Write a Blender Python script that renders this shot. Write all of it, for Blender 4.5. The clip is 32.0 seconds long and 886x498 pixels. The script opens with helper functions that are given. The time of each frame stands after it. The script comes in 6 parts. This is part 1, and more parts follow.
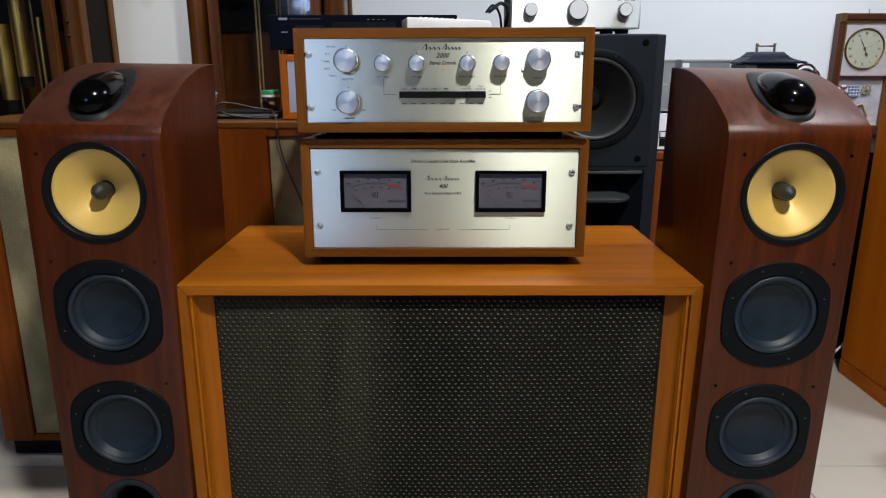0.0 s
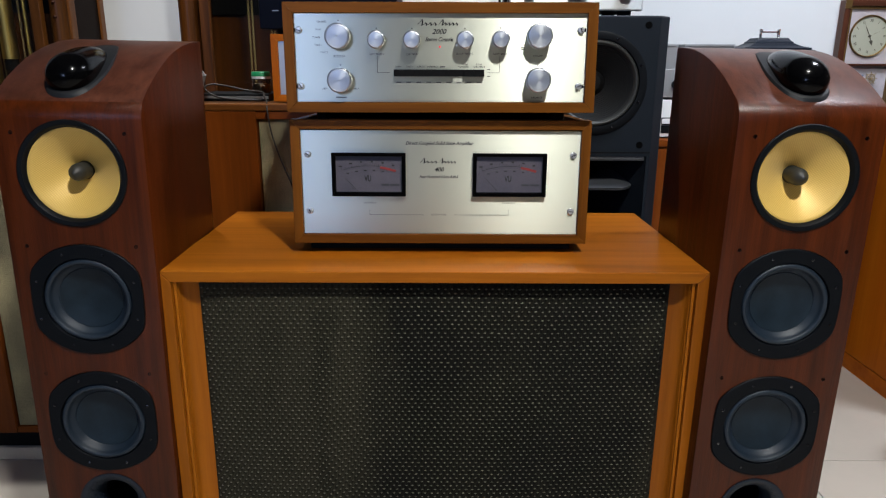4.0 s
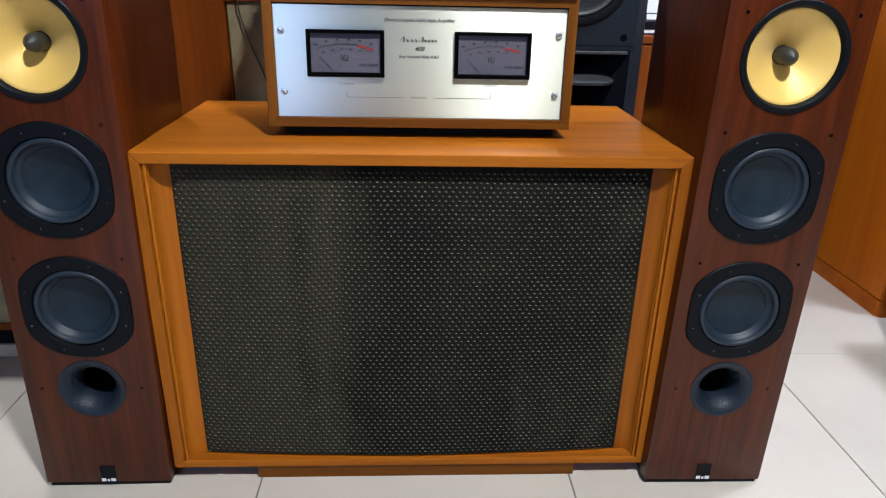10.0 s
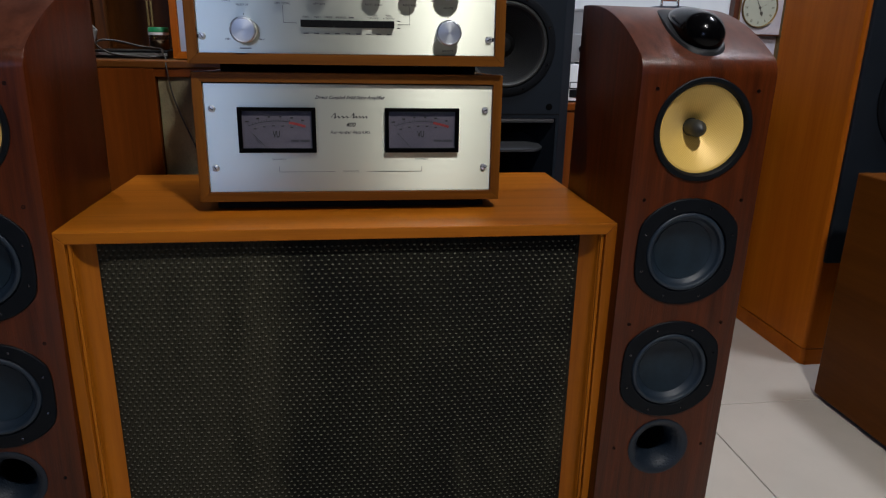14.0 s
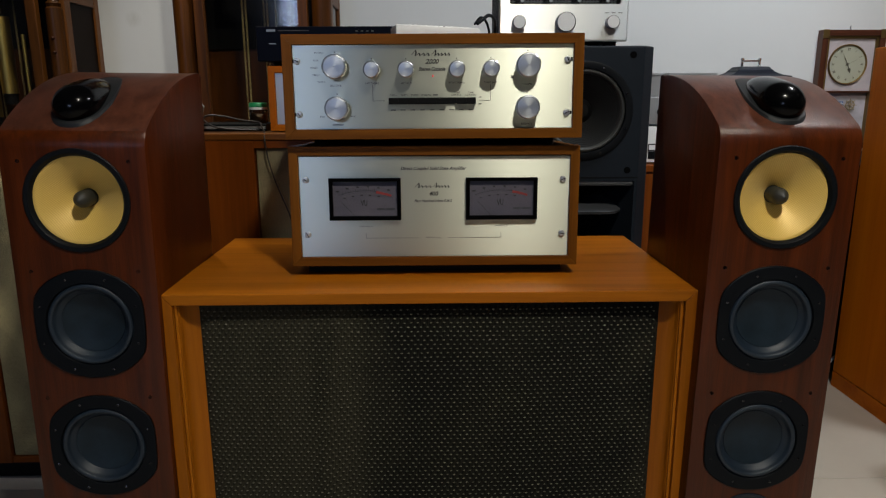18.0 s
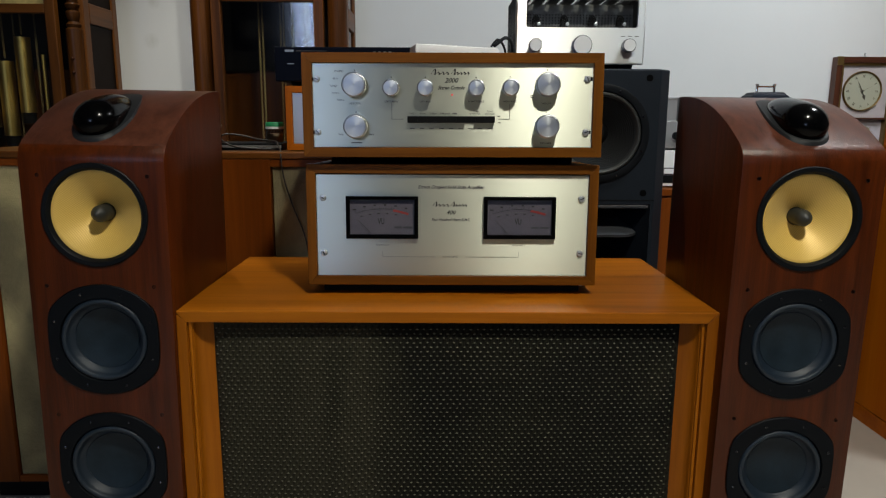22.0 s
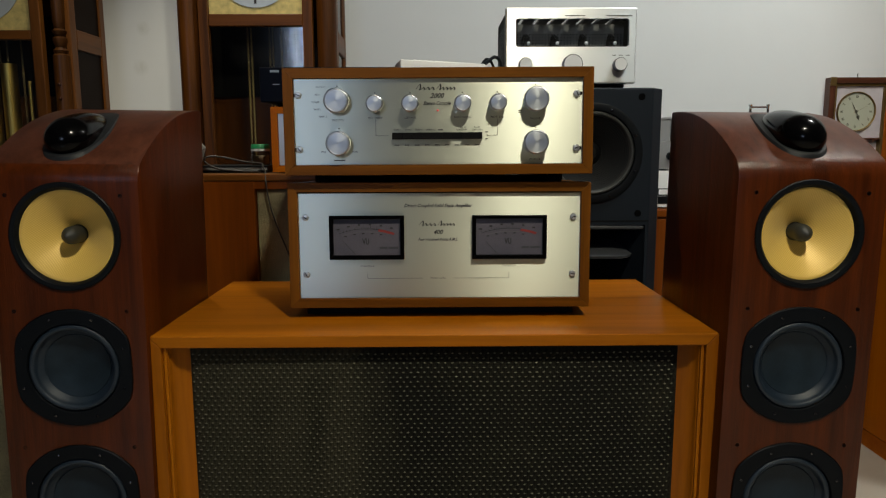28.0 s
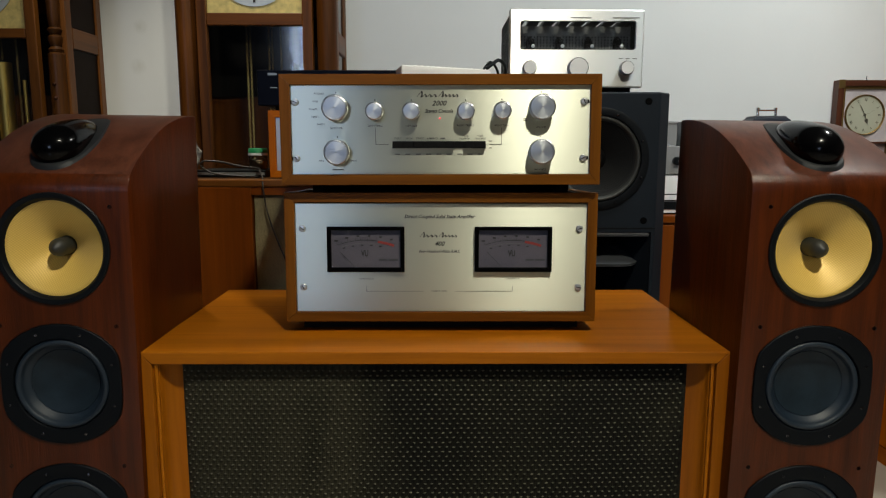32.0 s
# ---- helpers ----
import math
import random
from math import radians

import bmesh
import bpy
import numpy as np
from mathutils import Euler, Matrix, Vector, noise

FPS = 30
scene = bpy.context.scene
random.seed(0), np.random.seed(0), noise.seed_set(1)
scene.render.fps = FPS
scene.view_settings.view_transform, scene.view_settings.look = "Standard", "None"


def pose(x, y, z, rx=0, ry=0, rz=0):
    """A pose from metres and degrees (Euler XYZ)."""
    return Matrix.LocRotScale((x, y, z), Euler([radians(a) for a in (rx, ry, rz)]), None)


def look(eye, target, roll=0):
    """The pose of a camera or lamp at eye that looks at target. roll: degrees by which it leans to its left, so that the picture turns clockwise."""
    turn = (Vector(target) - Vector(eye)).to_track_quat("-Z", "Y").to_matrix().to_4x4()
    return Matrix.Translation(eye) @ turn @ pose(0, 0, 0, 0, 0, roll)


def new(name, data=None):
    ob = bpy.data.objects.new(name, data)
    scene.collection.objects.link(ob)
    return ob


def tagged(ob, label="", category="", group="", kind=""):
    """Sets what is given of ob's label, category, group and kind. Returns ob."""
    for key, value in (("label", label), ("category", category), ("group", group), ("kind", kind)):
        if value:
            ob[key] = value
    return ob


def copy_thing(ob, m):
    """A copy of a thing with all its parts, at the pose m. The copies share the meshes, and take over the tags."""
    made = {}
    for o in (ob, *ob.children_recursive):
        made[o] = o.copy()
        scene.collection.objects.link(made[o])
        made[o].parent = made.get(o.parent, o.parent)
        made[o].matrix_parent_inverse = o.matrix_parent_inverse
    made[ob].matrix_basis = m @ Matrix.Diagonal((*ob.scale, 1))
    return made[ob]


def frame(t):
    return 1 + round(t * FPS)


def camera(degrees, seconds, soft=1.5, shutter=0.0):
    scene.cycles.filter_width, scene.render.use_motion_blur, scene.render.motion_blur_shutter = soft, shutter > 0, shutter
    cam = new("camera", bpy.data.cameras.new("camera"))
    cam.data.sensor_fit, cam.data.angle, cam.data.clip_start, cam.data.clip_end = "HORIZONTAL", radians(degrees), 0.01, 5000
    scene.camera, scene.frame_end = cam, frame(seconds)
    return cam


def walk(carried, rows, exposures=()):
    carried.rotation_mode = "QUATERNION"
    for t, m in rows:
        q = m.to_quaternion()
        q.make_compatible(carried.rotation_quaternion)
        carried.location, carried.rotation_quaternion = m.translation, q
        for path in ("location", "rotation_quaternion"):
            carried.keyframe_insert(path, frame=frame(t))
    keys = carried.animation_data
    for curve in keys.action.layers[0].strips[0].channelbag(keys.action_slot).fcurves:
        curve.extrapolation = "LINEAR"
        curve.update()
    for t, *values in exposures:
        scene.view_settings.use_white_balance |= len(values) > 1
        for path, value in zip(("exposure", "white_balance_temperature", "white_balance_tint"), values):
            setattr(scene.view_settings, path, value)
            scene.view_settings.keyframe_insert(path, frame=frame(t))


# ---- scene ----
cam = camera(66.2, 32.0, 1.2)
PATH = [
    (0, (-0.004, 0.0, 0.984), (-0.002, 1.933, 0.471), -0.0),
    (0.5, (-0.004, 0.004, 0.981), (0.005, 1.939, 0.476), 0.2),
    (1, (-0.006, 0.015, 0.975), (0.004, 1.952, 0.477), 0.1),
    (1.5, (-0.009, 0.032, 0.969), (0.001, 1.972, 0.479), 0.1),
    (2, (-0.006, 0.045, 0.962), (0.008, 1.984, 0.47), 0.6),
    (2.5, (-0.006, 0.049, 0.963), (0.017, 1.985, 0.46), 0.4),
    (3, (-0.004, 0.048, 0.96), (0.015, 1.982, 0.449), 0.3),
    (3.5, (-0.003, 0.045, 0.961), (0.013, 1.976, 0.44), 0.3),
    (5.5, (-0.007, 0.045, 0.948), (0.003, 1.959, 0.367), 0.3),
    (6, (-0.006, 0.047, 0.941), (0.006, 1.955, 0.341), 0.3),
    (6.5, (-0.009, 0.049, 0.936), (0.012, 1.948, 0.307), 0.5),
    (7, (-0.008, 0.05, 0.93), (0.019, 1.941, 0.278), 0.6),
    (7.5, (-0.008, 0.05, 0.923), (0.025, 1.932, 0.246), 0.6),
    (8, (-0.006, 0.051, 0.916), (0.034, 1.92, 0.204), 0.7),
    (8.5, (-0.008, 0.051, 0.908), (0.053, 1.907, 0.165), 0.9),
    (9, (-0.007, 0.051, 0.902), (0.052, 1.899, 0.141), 0.9),
    (9.5, (-0.01, 0.048, 0.898), (0.044, 1.894, 0.132), 0.9),
    (10, (-0.014, 0.048, 0.898), (0.078, 1.898, 0.143), 1.3),
    (10.5, (-0.017, 0.05, 0.903), (0.129, 1.902, 0.164), 1.8),
    (11, (-0.013, 0.051, 0.904), (0.163, 1.91, 0.188), 1.8),
    (11.5, (-0.008, 0.05, 0.907), (0.203, 1.914, 0.214), 2.0),
    (12, (-0.005, 0.05, 0.912), (0.242, 1.915, 0.233), 2.0),
    (12.5, (-0.003, 0.049, 0.912), (0.264, 1.917, 0.251), 1.8),
    (13, (-0.001, 0.048, 0.917), (0.279, 1.923, 0.279), 1.5),
    (13.5, (-0.001, 0.046, 0.92), (0.274, 1.929, 0.306), 1.4),
    (15.5, (-0.001, 0.025, 0.939), (0.153, 1.941, 0.386), -0.2),
    (16, (-0.001, 0.022, 0.94), (0.108, 1.946, 0.407), -0.5),
    (16.5, (-0.005, 0.019, 0.945), (0.076, 1.951, 0.433), -0.6),
    (17, (-0.004, 0.016, 0.951), (0.053, 1.955, 0.464), -0.4),
    (17.5, (-0.009, 0.015, 0.952), (0.04, 1.96, 0.489), -0.1),
    (18, (-0.008, 0.011, 0.953), (0.028, 1.96, 0.507), -0.2),
    (18.5, (-0.008, 0.008, 0.952), (0.027, 1.96, 0.517), 0.2),
    (19, (-0.013, 0.007, 0.949), (0.023, 1.961, 0.527), 0.5),
    (19.5, (-0.015, 0.006, 0.948), (0.011, 1.961, 0.524), 0.4),
    (20, (-0.016, 0.006, 0.947), (0.003, 1.961, 0.527), 0.2),
    (20.5, (-0.021, 0.007, 0.945), (-0.009, 1.962, 0.523), 0.3),
    (21, (-0.023, 0.014, 0.945), (-0.01, 1.968, 0.519), 0.3),
    (21.5, (-0.023, 0.021, 0.94), (-0.007, 1.981, 0.544), 0.3),
    (22, (-0.024, 0.02, 0.94), (-0.011, 1.985, 0.567), 0.3),
    (22.5, (-0.02, 0.019, 0.936), (-0.002, 1.986, 0.576), 0.3),
    (23, (-0.017, 0.015, 0.939), (0.003, 1.981, 0.576), 0.1),
    (23.5, (-0.018, 0.008, 0.939), (-0.008, 1.977, 0.588), -0.1),
    (24, (-0.018, 0.005, 0.939), (0.009, 1.974, 0.591), -0.1),
    (24.5, (-0.02, 0.003, 0.936), (0.009, 1.973, 0.593), -0.3),
    (26.5, (-0.016, 0.006, 0.922), (0.008, 1.981, 0.607), -0.7),
    (27, (-0.014, 0.018, 0.917), (0.009, 1.998, 0.634), -0.8),
    (27.5, (-0.01, 0.039, 0.917), (0.006, 2.019, 0.641), -0.8),
    (28, (-0.006, 0.061, 0.918), (0.014, 2.04, 0.629), -0.2),
    (28.5, (0.005, 0.083, 0.923), (0.033, 2.062, 0.632), -0.3),
    (29, (0.012, 0.099, 0.928), (0.044, 2.076, 0.628), -0.4),
    (29.5, (0.013, 0.112, 0.933), (0.047, 2.089, 0.632), -0.2),
    (30, (0.012, 0.114, 0.935), (0.055, 2.092, 0.64), 0.3),
    (30.5, (0.007, 0.112, 0.937), (0.053, 2.089, 0.641), 0.4),
    (31, (0.002, 0.105, 0.938), (0.042, 2.083, 0.642), 0.4),
    (31.5, (0.001, 0.102, 0.937), (0.026, 2.08, 0.646), 0.1),
    (32, (-0.007, 0.102, 0.939), (0.011, 2.079, 0.639), 0.1),
]
EXPOSURES = [(0, -0.11, 5650, 10), (3, -0.09, 5600, 11), (6, -0.07, 5550, 12), (7, 0.02, 5500, 12), (8, 0.25, 5350, 12), (9, 0.57, 5250, 12), (10, 0.5, 5250, 12), (11, 0.1, 5350, 13), (13, -0.7, 5550, 14), (16, -0.55, 5750, 11), (17, -0.85, 6050, 9), (18, -0.8, 6050, 9), (19, -0.5, 6000, 8), (21, -0.55, 5950, 8), (23, -0.70, 6150, 5), (28, -0.77, 6450, 4), (32, -0.60, 6300, 4)]
walk(cam, [(t, look(eye, target, roll)) for t, eye, target, roll in PATH], EXPOSURES)

# ---- light ----
world = bpy.data.worlds.new("room_air")
world.use_nodes = True
world.node_tree.nodes["Background"].inputs[0].default_value = (0.55, 0.62, 0.75, 1)
world.node_tree.nodes["Background"].inputs[1].default_value = 0.001
scene.world = world


def area_lamp(name, eye, target, power, colour, sx, sy):
    data = bpy.data.lights.new(name, "AREA")
    data.shape, data.size, data.size_y = "RECTANGLE", sx, sy
    data.energy, data.color = power, colour
    ob = new(name, data)
    ob.matrix_basis = look(eye, target)
    return ob


LAMP_FRONT = (0.47, -0.15, 2.70)
LAMP_REAR = (-0.76, 1.90, 2.66)
LAMP_SIDE = (1.66, 1.48, 2.70)
FILL_WALL = (1.00, 1.35, 2.66)
area_lamp("ceiling_light_front", LAMP_FRONT, (0.47, -0.149, 0), 79, (1.0, 0.905, 0.735), 0.15, 0.15)
area_lamp("ceiling_light_side", LAMP_SIDE, (1.66, 1.481, 0), 38, (1.0, 0.965, 0.91), 0.2, 0.2)
# daylight from the shop window behind the viewer
area_lamp("window_daylight", (-1.50, -4.52, 2.15), (-1.50, 0, 1.60), 40, (0.60, 0.71, 1.0), 0.85, 0.85)
spot = bpy.data.lights.new("ceiling_spot_rear", "SPOT")
spot.energy, spot.color, spot.spot_size, spot.spot_blend, spot.shadow_soft_size = 125, (1.0, 0.90, 0.74), radians(66), 0.65, 0.04
new("ceiling_spot_rear", spot).matrix_basis = look(LAMP_REAR, (-0.84, 2.25, 0.40))
# cool wall wash added to brighten the north wall; its source is unseen
wash = bpy.data.lights.new("ceiling_spot_wall", "SPOT")
wash.energy, wash.color, wash.spot_size, wash.spot_blend, wash.shadow_soft_size = 74, (0.90, 0.965, 1.0), radians(84), 0.6, 0.05
new("ceiling_spot_wall", wash).matrix_basis = look(FILL_WALL, (0.40, 2.74, 1.30))

# ---- materials ----
MATS = {}


def nodes_of(name):
    m = bpy.data.materials.new(name)
    m.use_nodes = True
    t = m.node_tree
    return m, t, t.nodes["Principled BSDF"]


def add(t, kind, **values):
    n = t.nodes.new(kind)
    for k, v in values.items():
        if k in n.inputs:
            n.inputs[k].default_value = v
    return n


def ramp(t, fac, stops):
    r = t.nodes.new("ShaderNodeValToRGB")
    while len(r.color_ramp.elements) < len(stops):
        r.color_ramp.elements.new(0.5)
    for e, (p, c) in zip(r.color_ramp.elements, stops):
        e.position, e.color = p, (*c, 1)
    t.links.new(fac, r.inputs[0])
    return r.outputs[0]


def coords(t, scale, jitter=True):
    """Object coordinates times scale, shifted by the object's own random number."""
    tc = t.nodes.new("ShaderNodeTexCoord")
    mp = add(t, "ShaderNodeMapping")
    mp.inputs["Scale"].default_value = scale
    t.links.new(tc.outputs["Object"], mp.inputs["Vector"])
    if jitter:
        info = t.nodes.new("ShaderNodeObjectInfo")
        comb = t.nodes.new("ShaderNodeVectorMath")
        comb.operation = "SCALE"
        comb.inputs[0].default_value = (7.3, 5.1, 9.7)
        t.links.new(info.outputs["Random"], comb.inputs["Scale"])
        t.links.new(comb.outputs[0], mp.inputs["Location"])
    return mp.outputs[0]


def bump(t, bsdf, height, strength, distance):
    b = add(t, "ShaderNodeBump", Strength=strength, Distance=distance)
    t.links.new(height, b.inputs["Height"])
    t.links.new(b.outputs[0], bsdf.inputs["Normal"])


def wood(name, dark, light, axis="x", scale=1.0, rough=0.35, coat=0.25, figure=0.5, gloss=0.36, spec=0.1, lacquer=1.5, relief=0.12):
    key = name + axis
    if key in MATS:
        return MATS[key]
    m, t, b = nodes_of(key)
    s = {"x": (1.2, 26, 26), "y": (26, 1.2, 26), "z": (26, 26, 1.2)}[axis]
    v = coords(t, tuple(scale * c for c in s))
    n1 = add(t, "ShaderNodeTexNoise", Scale=1.0, Detail=6.0, Roughness=0.62, Distortion=0.35)
    t.links.new(v, n1.inputs["Vector"])
    v2 = coords(t, tuple(scale * c * 5.5 for c in s))
    n2 = add(t, "ShaderNodeTexNoise", Scale=1.0, Detail=4.0, Roughness=0.7)
    t.links.new(v2, n2.inputs["Vector"])
    v3 = coords(t, tuple(scale * c for c in {"x": (0.8, 5, 5), "y": (5, 0.8, 5), "z": (5, 5, 0.8)}[axis]))
    n3 = add(t, "ShaderNodeTexNoise", Scale=1.0, Detail=2.0, Distortion=1.2)
    t.links.new(v3, n3.inputs["Vector"])
    mix = add(t, "ShaderNodeMath")
    mix.operation = "MULTIPLY_ADD"
    t.links.new(n2.outputs[0], mix.inputs[0])
    mix.inputs[1].default_value = 0.35
    t.links.new(n1.outputs[0], mix.inputs[2])
    mix2 = add(t, "ShaderNodeMath")
    mix2.operation = "MULTIPLY_ADD"
    t.links.new(n3.outputs[0], mix2.inputs[0])
    mix2.inputs[1].default_value = figure
    t.links.new(mix.outputs[0], mix2.inputs[2])
    mid = tuple((a + c) / 2 for a, c in zip(dark, light))
    lo, hi = 0.5 + 0.25 * figure, 0.88 + 0.75 * figure
    sub = add(t, "ShaderNodeMapRange")
    sub.inputs[1].default_value, sub.inputs[2].default_value = lo, hi
    t.links.new(mix2.outputs[0], sub.inputs[0])
    t.links.new(ramp(t, sub.outputs[0], [(0.0, dark), (0.5, mid), (1.0, light)]), b.inputs["Base Color"])
    rr = add(t, "ShaderNodeMapRange")
    rr.inputs[3].default_value, rr.inputs[4].default_value = rough - 0.06, rough + 0.12
    t.links.new(n3.outputs[0], rr.inputs[0])
    t.links.new(rr.outputs[0], b.inputs["Roughness"])
    b.inputs["Coat Weight"].default_value = coat
    b.inputs["Coat Roughness"].default_value = gloss
    b.inputs["Specular IOR Level"].default_value = spec
    b.inputs["Coat IOR"].default_value = lacquer
    bump(t, b, n2.outputs[0], relief, 0.0006)
    if relief > 0.5:
        t.links.new(b.inputs["Normal"].links[0].from_socket, b.inputs["Coat Normal"])
    MATS[key] = m
    return m


def plain(name, colour, rough=0.5, metal=0.0, vary=0.12, grain=0.0, size=300, coat=0.0, spec=0.5, emit=0.0, blotch=9):
    if name in MATS:
        return MATS[name]
    m, t, b = nodes_of(name)
    n = add(t, "ShaderNodeTexNoise", Scale=1.0, Detail=5.0, Roughness=0.6)
    t.links.new(coords(t, (blotch, blotch, blotch)), n.inputs["Vector"])
    lo = tuple(c * (1 - vary) for c in colour)
    hi = tuple(min(1, c * (1 + vary)) for c in colour)
    t.links.new(ramp(t, n.outputs[0], [(0.3, lo), (0.7, hi)]), b.inputs["Base Color"])
    rr = add(t, "ShaderNodeMapRange")
    rr.inputs[3].default_value, rr.inputs[4].default_value = max(0.02, rough * 0.82), min(1, rough * 1.2)
    t.links.new(n.outputs[0], rr.inputs[0])
    t.links.new(rr.outputs[0], b.inputs["Roughness"])
    b.inputs["Metallic"].default_value = metal
    b.inputs["Coat Weight"].default_value = coat
    b.inputs["Specular IOR Level"].default_value = spec
    if grain:
        g = add(t, "ShaderNodeTexNoise", Scale=1.0, Detail=3.0)
        t.links.new(coords(t, (size, size, size)), g.inputs["Vector"])
        bump(t, b, g.outputs[0], grain, 0.001)
    if emit:
        b.inputs["Emission Color"].default_value = (*colour, 1)
        b.inputs["Emission Strength"].default_value = emit
    MATS[name] = m
    return m


def brushed(name, colour, stretch, rough, aniso=0.0, radial=False, strength=0.25, spread=0.075):
    if name in MATS:
        return MATS[name]
    m, t, b = nodes_of(name)
    b.inputs["Base Color"].default_value = (*colour, 1)
    b.inputs["Metallic"].default_value = 1.0
    n = add(t, "ShaderNodeTexNoise", Scale=1.0, Detail=4.0, Roughness=0.7)
    t.links.new(coords(t, stretch), n.inputs["Vector"])
    rr = add(t, "ShaderNodeMapRange")
    rr.inputs[3].default_value, rr.inputs[4].default_value = rough - spread, rough + spread
    t.links.new(n.outputs[0], rr.inputs[0])
    t.links.new(rr.outputs[0], b.inputs["Roughness"])
    b.inputs["Anisotropic"].default_value = aniso
    if radial:
        tan = t.nodes.new("ShaderNodeTangent")
        tan.direction_type, tan.axis = "RADIAL", "Y"
        b.inputs["Anisotropic Rotation"].default_value = 0.25
    else:
        tan = t.nodes.new("ShaderNodeCombineXYZ")
        tan.inputs[2].default_value = 1.0
    t.links.new(tan.outputs[0], b.inputs["Tangent"])
    bump(t, b, n.outputs[0], strength, 0.0003)
    MATS[name] = m
    return m


def glass(name, tint=(1, 1, 1), rough=0.02):
    if name in MATS:
        return MATS[name]
    m, t, b = nodes_of(name)
    t.nodes.remove(b)
    tr = t.nodes.new("ShaderNodeBsdfTransparent")
    tr.inputs[0].default_value = (*tint, 1)
    gl = add(t, "ShaderNodeBsdfGlossy", Roughness=rough)
    fr = add(t, "ShaderNodeFresnel", IOR=1.45)
    mx = t.nodes.new("ShaderNodeMixShader")
    t.links.new(fr.outputs[0], mx.inputs[0])
    t.links.new(tr.outputs[0], mx.inputs[1])
    t.links.new(gl.outputs[0], mx.inputs[2])
    t.links.new(mx.outputs[0], t.nodes["Material Output"].inputs[0])
    MATS[name] = m
    return m


def tower_veneer(axis):
    return wood("red_cherry_veneer", (0.031, 0.0055, 0.0006), (0.096, 0.0188, 0.0020), axis, 2.4, 0.46, 0.65, 0.24, 0.30, 0.02, 1.44, 0.75)


def sheen_veneer(axis):
    # paler, pinker cherry: the sheen of the top is put into the colour
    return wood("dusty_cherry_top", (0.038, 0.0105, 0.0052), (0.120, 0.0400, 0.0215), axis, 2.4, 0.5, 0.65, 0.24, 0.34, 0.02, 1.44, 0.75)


def teak(axis):
    return wood("honey_teak", (0.155, 0.042, 0.001), (0.44, 0.138, 0.0035), axis, 0.8, 0.38, 0.10, 0.5)


def case_walnut(axis):
    return wood("case_walnut", (0.092, 0.029, 0.002), (0.200, 0.070, 0.005), axis, 1.3, 0.42, 0.05, 0.3)


def console_wood(axis):
    return wood("console_mahogany", (0.050, 0.0105, 0.0010), (0.265, 0.064, 0.004), axis, 0.6, 0.4, 0.1, 0.9)


def orange_veneer(axis):
    return wood("orange_veneer", (0.33, 0.077, 0.0008), (0.54, 0.150, 0.0015), axis, 0.6, 0.42, 0.04, 0.5)


def clock_oak(axis):
    return wood("clock_walnut", (0.012, 0.0040, 0.0008), (0.165, 0.052, 0.0070), axis, 0.9, 0.36, 0.16, 0.85)


def dark_oak(axis):
    return wood("dark_carved_oak", (0.010, 0.0034, 0.0007), (0.150, 0.052, 0.0085), axis, 0.9, 0.34, 0.22, 0.85)


black_plastic = plain("black_plastic", (0.004, 0.005, 0.0065), 0.48, grain=0.05, spec=0.14)
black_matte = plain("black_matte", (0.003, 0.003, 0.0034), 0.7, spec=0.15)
socket_black = plain("socket_black", (0.0012, 0.0012, 0.0014), 0.8, spec=0.05)
black_gloss = plain("black_gloss", (0.0015, 0.0015, 0.0018), 0.16, vary=0.3, spec=0.14)
rubber = plain("surround_rubber", (0.0090, 0.0175, 0.0300), 0.50, grain=0.03, spec=0.45)
cone_dark = plain("woofer_cone_paper", (0.0095, 0.0180, 0.0270), 0.50, spec=0.25, vary=0.3, grain=0.08, size=150, blotch=40)
frame_grey = plain("driver_frame_black", (0.0022, 0.0034, 0.0054), 0.55, grain=0.08, size=600, spec=0.14)
steel = plain("bright_steel", (0.66, 0.67, 0.69), 0.34, 0.75)
chrome = plain("chrome", (0.75, 0.76, 0.78), 0.1, 1.0)
dark_screw = plain("dark_screw", (0.13, 0.13, 0.14), 0.22, 1.0)
brass = plain("brass", (0.66, 0.48, 0.14), 0.36, 1.0, vary=0.2)
ink = plain("printed_ink", (0.012, 0.011, 0.01), 0.6)
faint_ink = plain("faint_ink", (0.045, 0.042, 0.05), 0.6)
grey_ink = plain("grey_ink", (0.14, 0.14, 0.13), 0.6)
white_plastic = plain("white_plastic", (0.80, 0.81, 0.82), 0.4, vary=0.04)
charcoal = plain("charcoal_paint", (0.010, 0.0135, 0.019), 0.55, grain=0.12, size=500, spec=0.15)
navy_case = plain("navy_black_metal", (0.0016, 0.0024, 0.0072), 0.45, spec=0.08)
silver_paint = plain("silver_paint", (0.5, 0.51, 0.53), 0.35, 0.6, vary=0.06)
grey_metal = plain("grey_metal", (0.30, 0.31, 0.32), 0.4, 0.5, vary=0.06)
clear_glass = glass("clear_glass")
door_pane = glass("door_pane", (0.84, 0.82, 0.76), 0.07)
smoked_glass = glass("smoked_glass", (0.22, 0.23, 0.25))
window_glass = glass("window_glass", (0.80, 0.81, 0.81), 0.25)
panel_metal = brushed("brushed_panel", (0.625, 0.645, 0.55), (2.5, 200, 1100), 0.37, 0.92, False, 0.05, 0.05)
knob_side = brushed("knob_side_metal", (0.50, 0.52, 0.55), (300, 30, 300), 0.3)
knob_face = brushed("knob_face_metal", (0.62, 0.65, 0.69), (160, 160, 160), 0.46, 0.45, True, 0.04)
valve_front = brushed("satin_aluminium_front", (0.86, 0.87, 0.87), (2.5, 200, 1100), 0.42, 0.85, False, 0.03, 0.03)
white_front = plain("white_enamel_front", (0.90, 0.90, 0.90), 0.36, 0.25, vary=0.03)


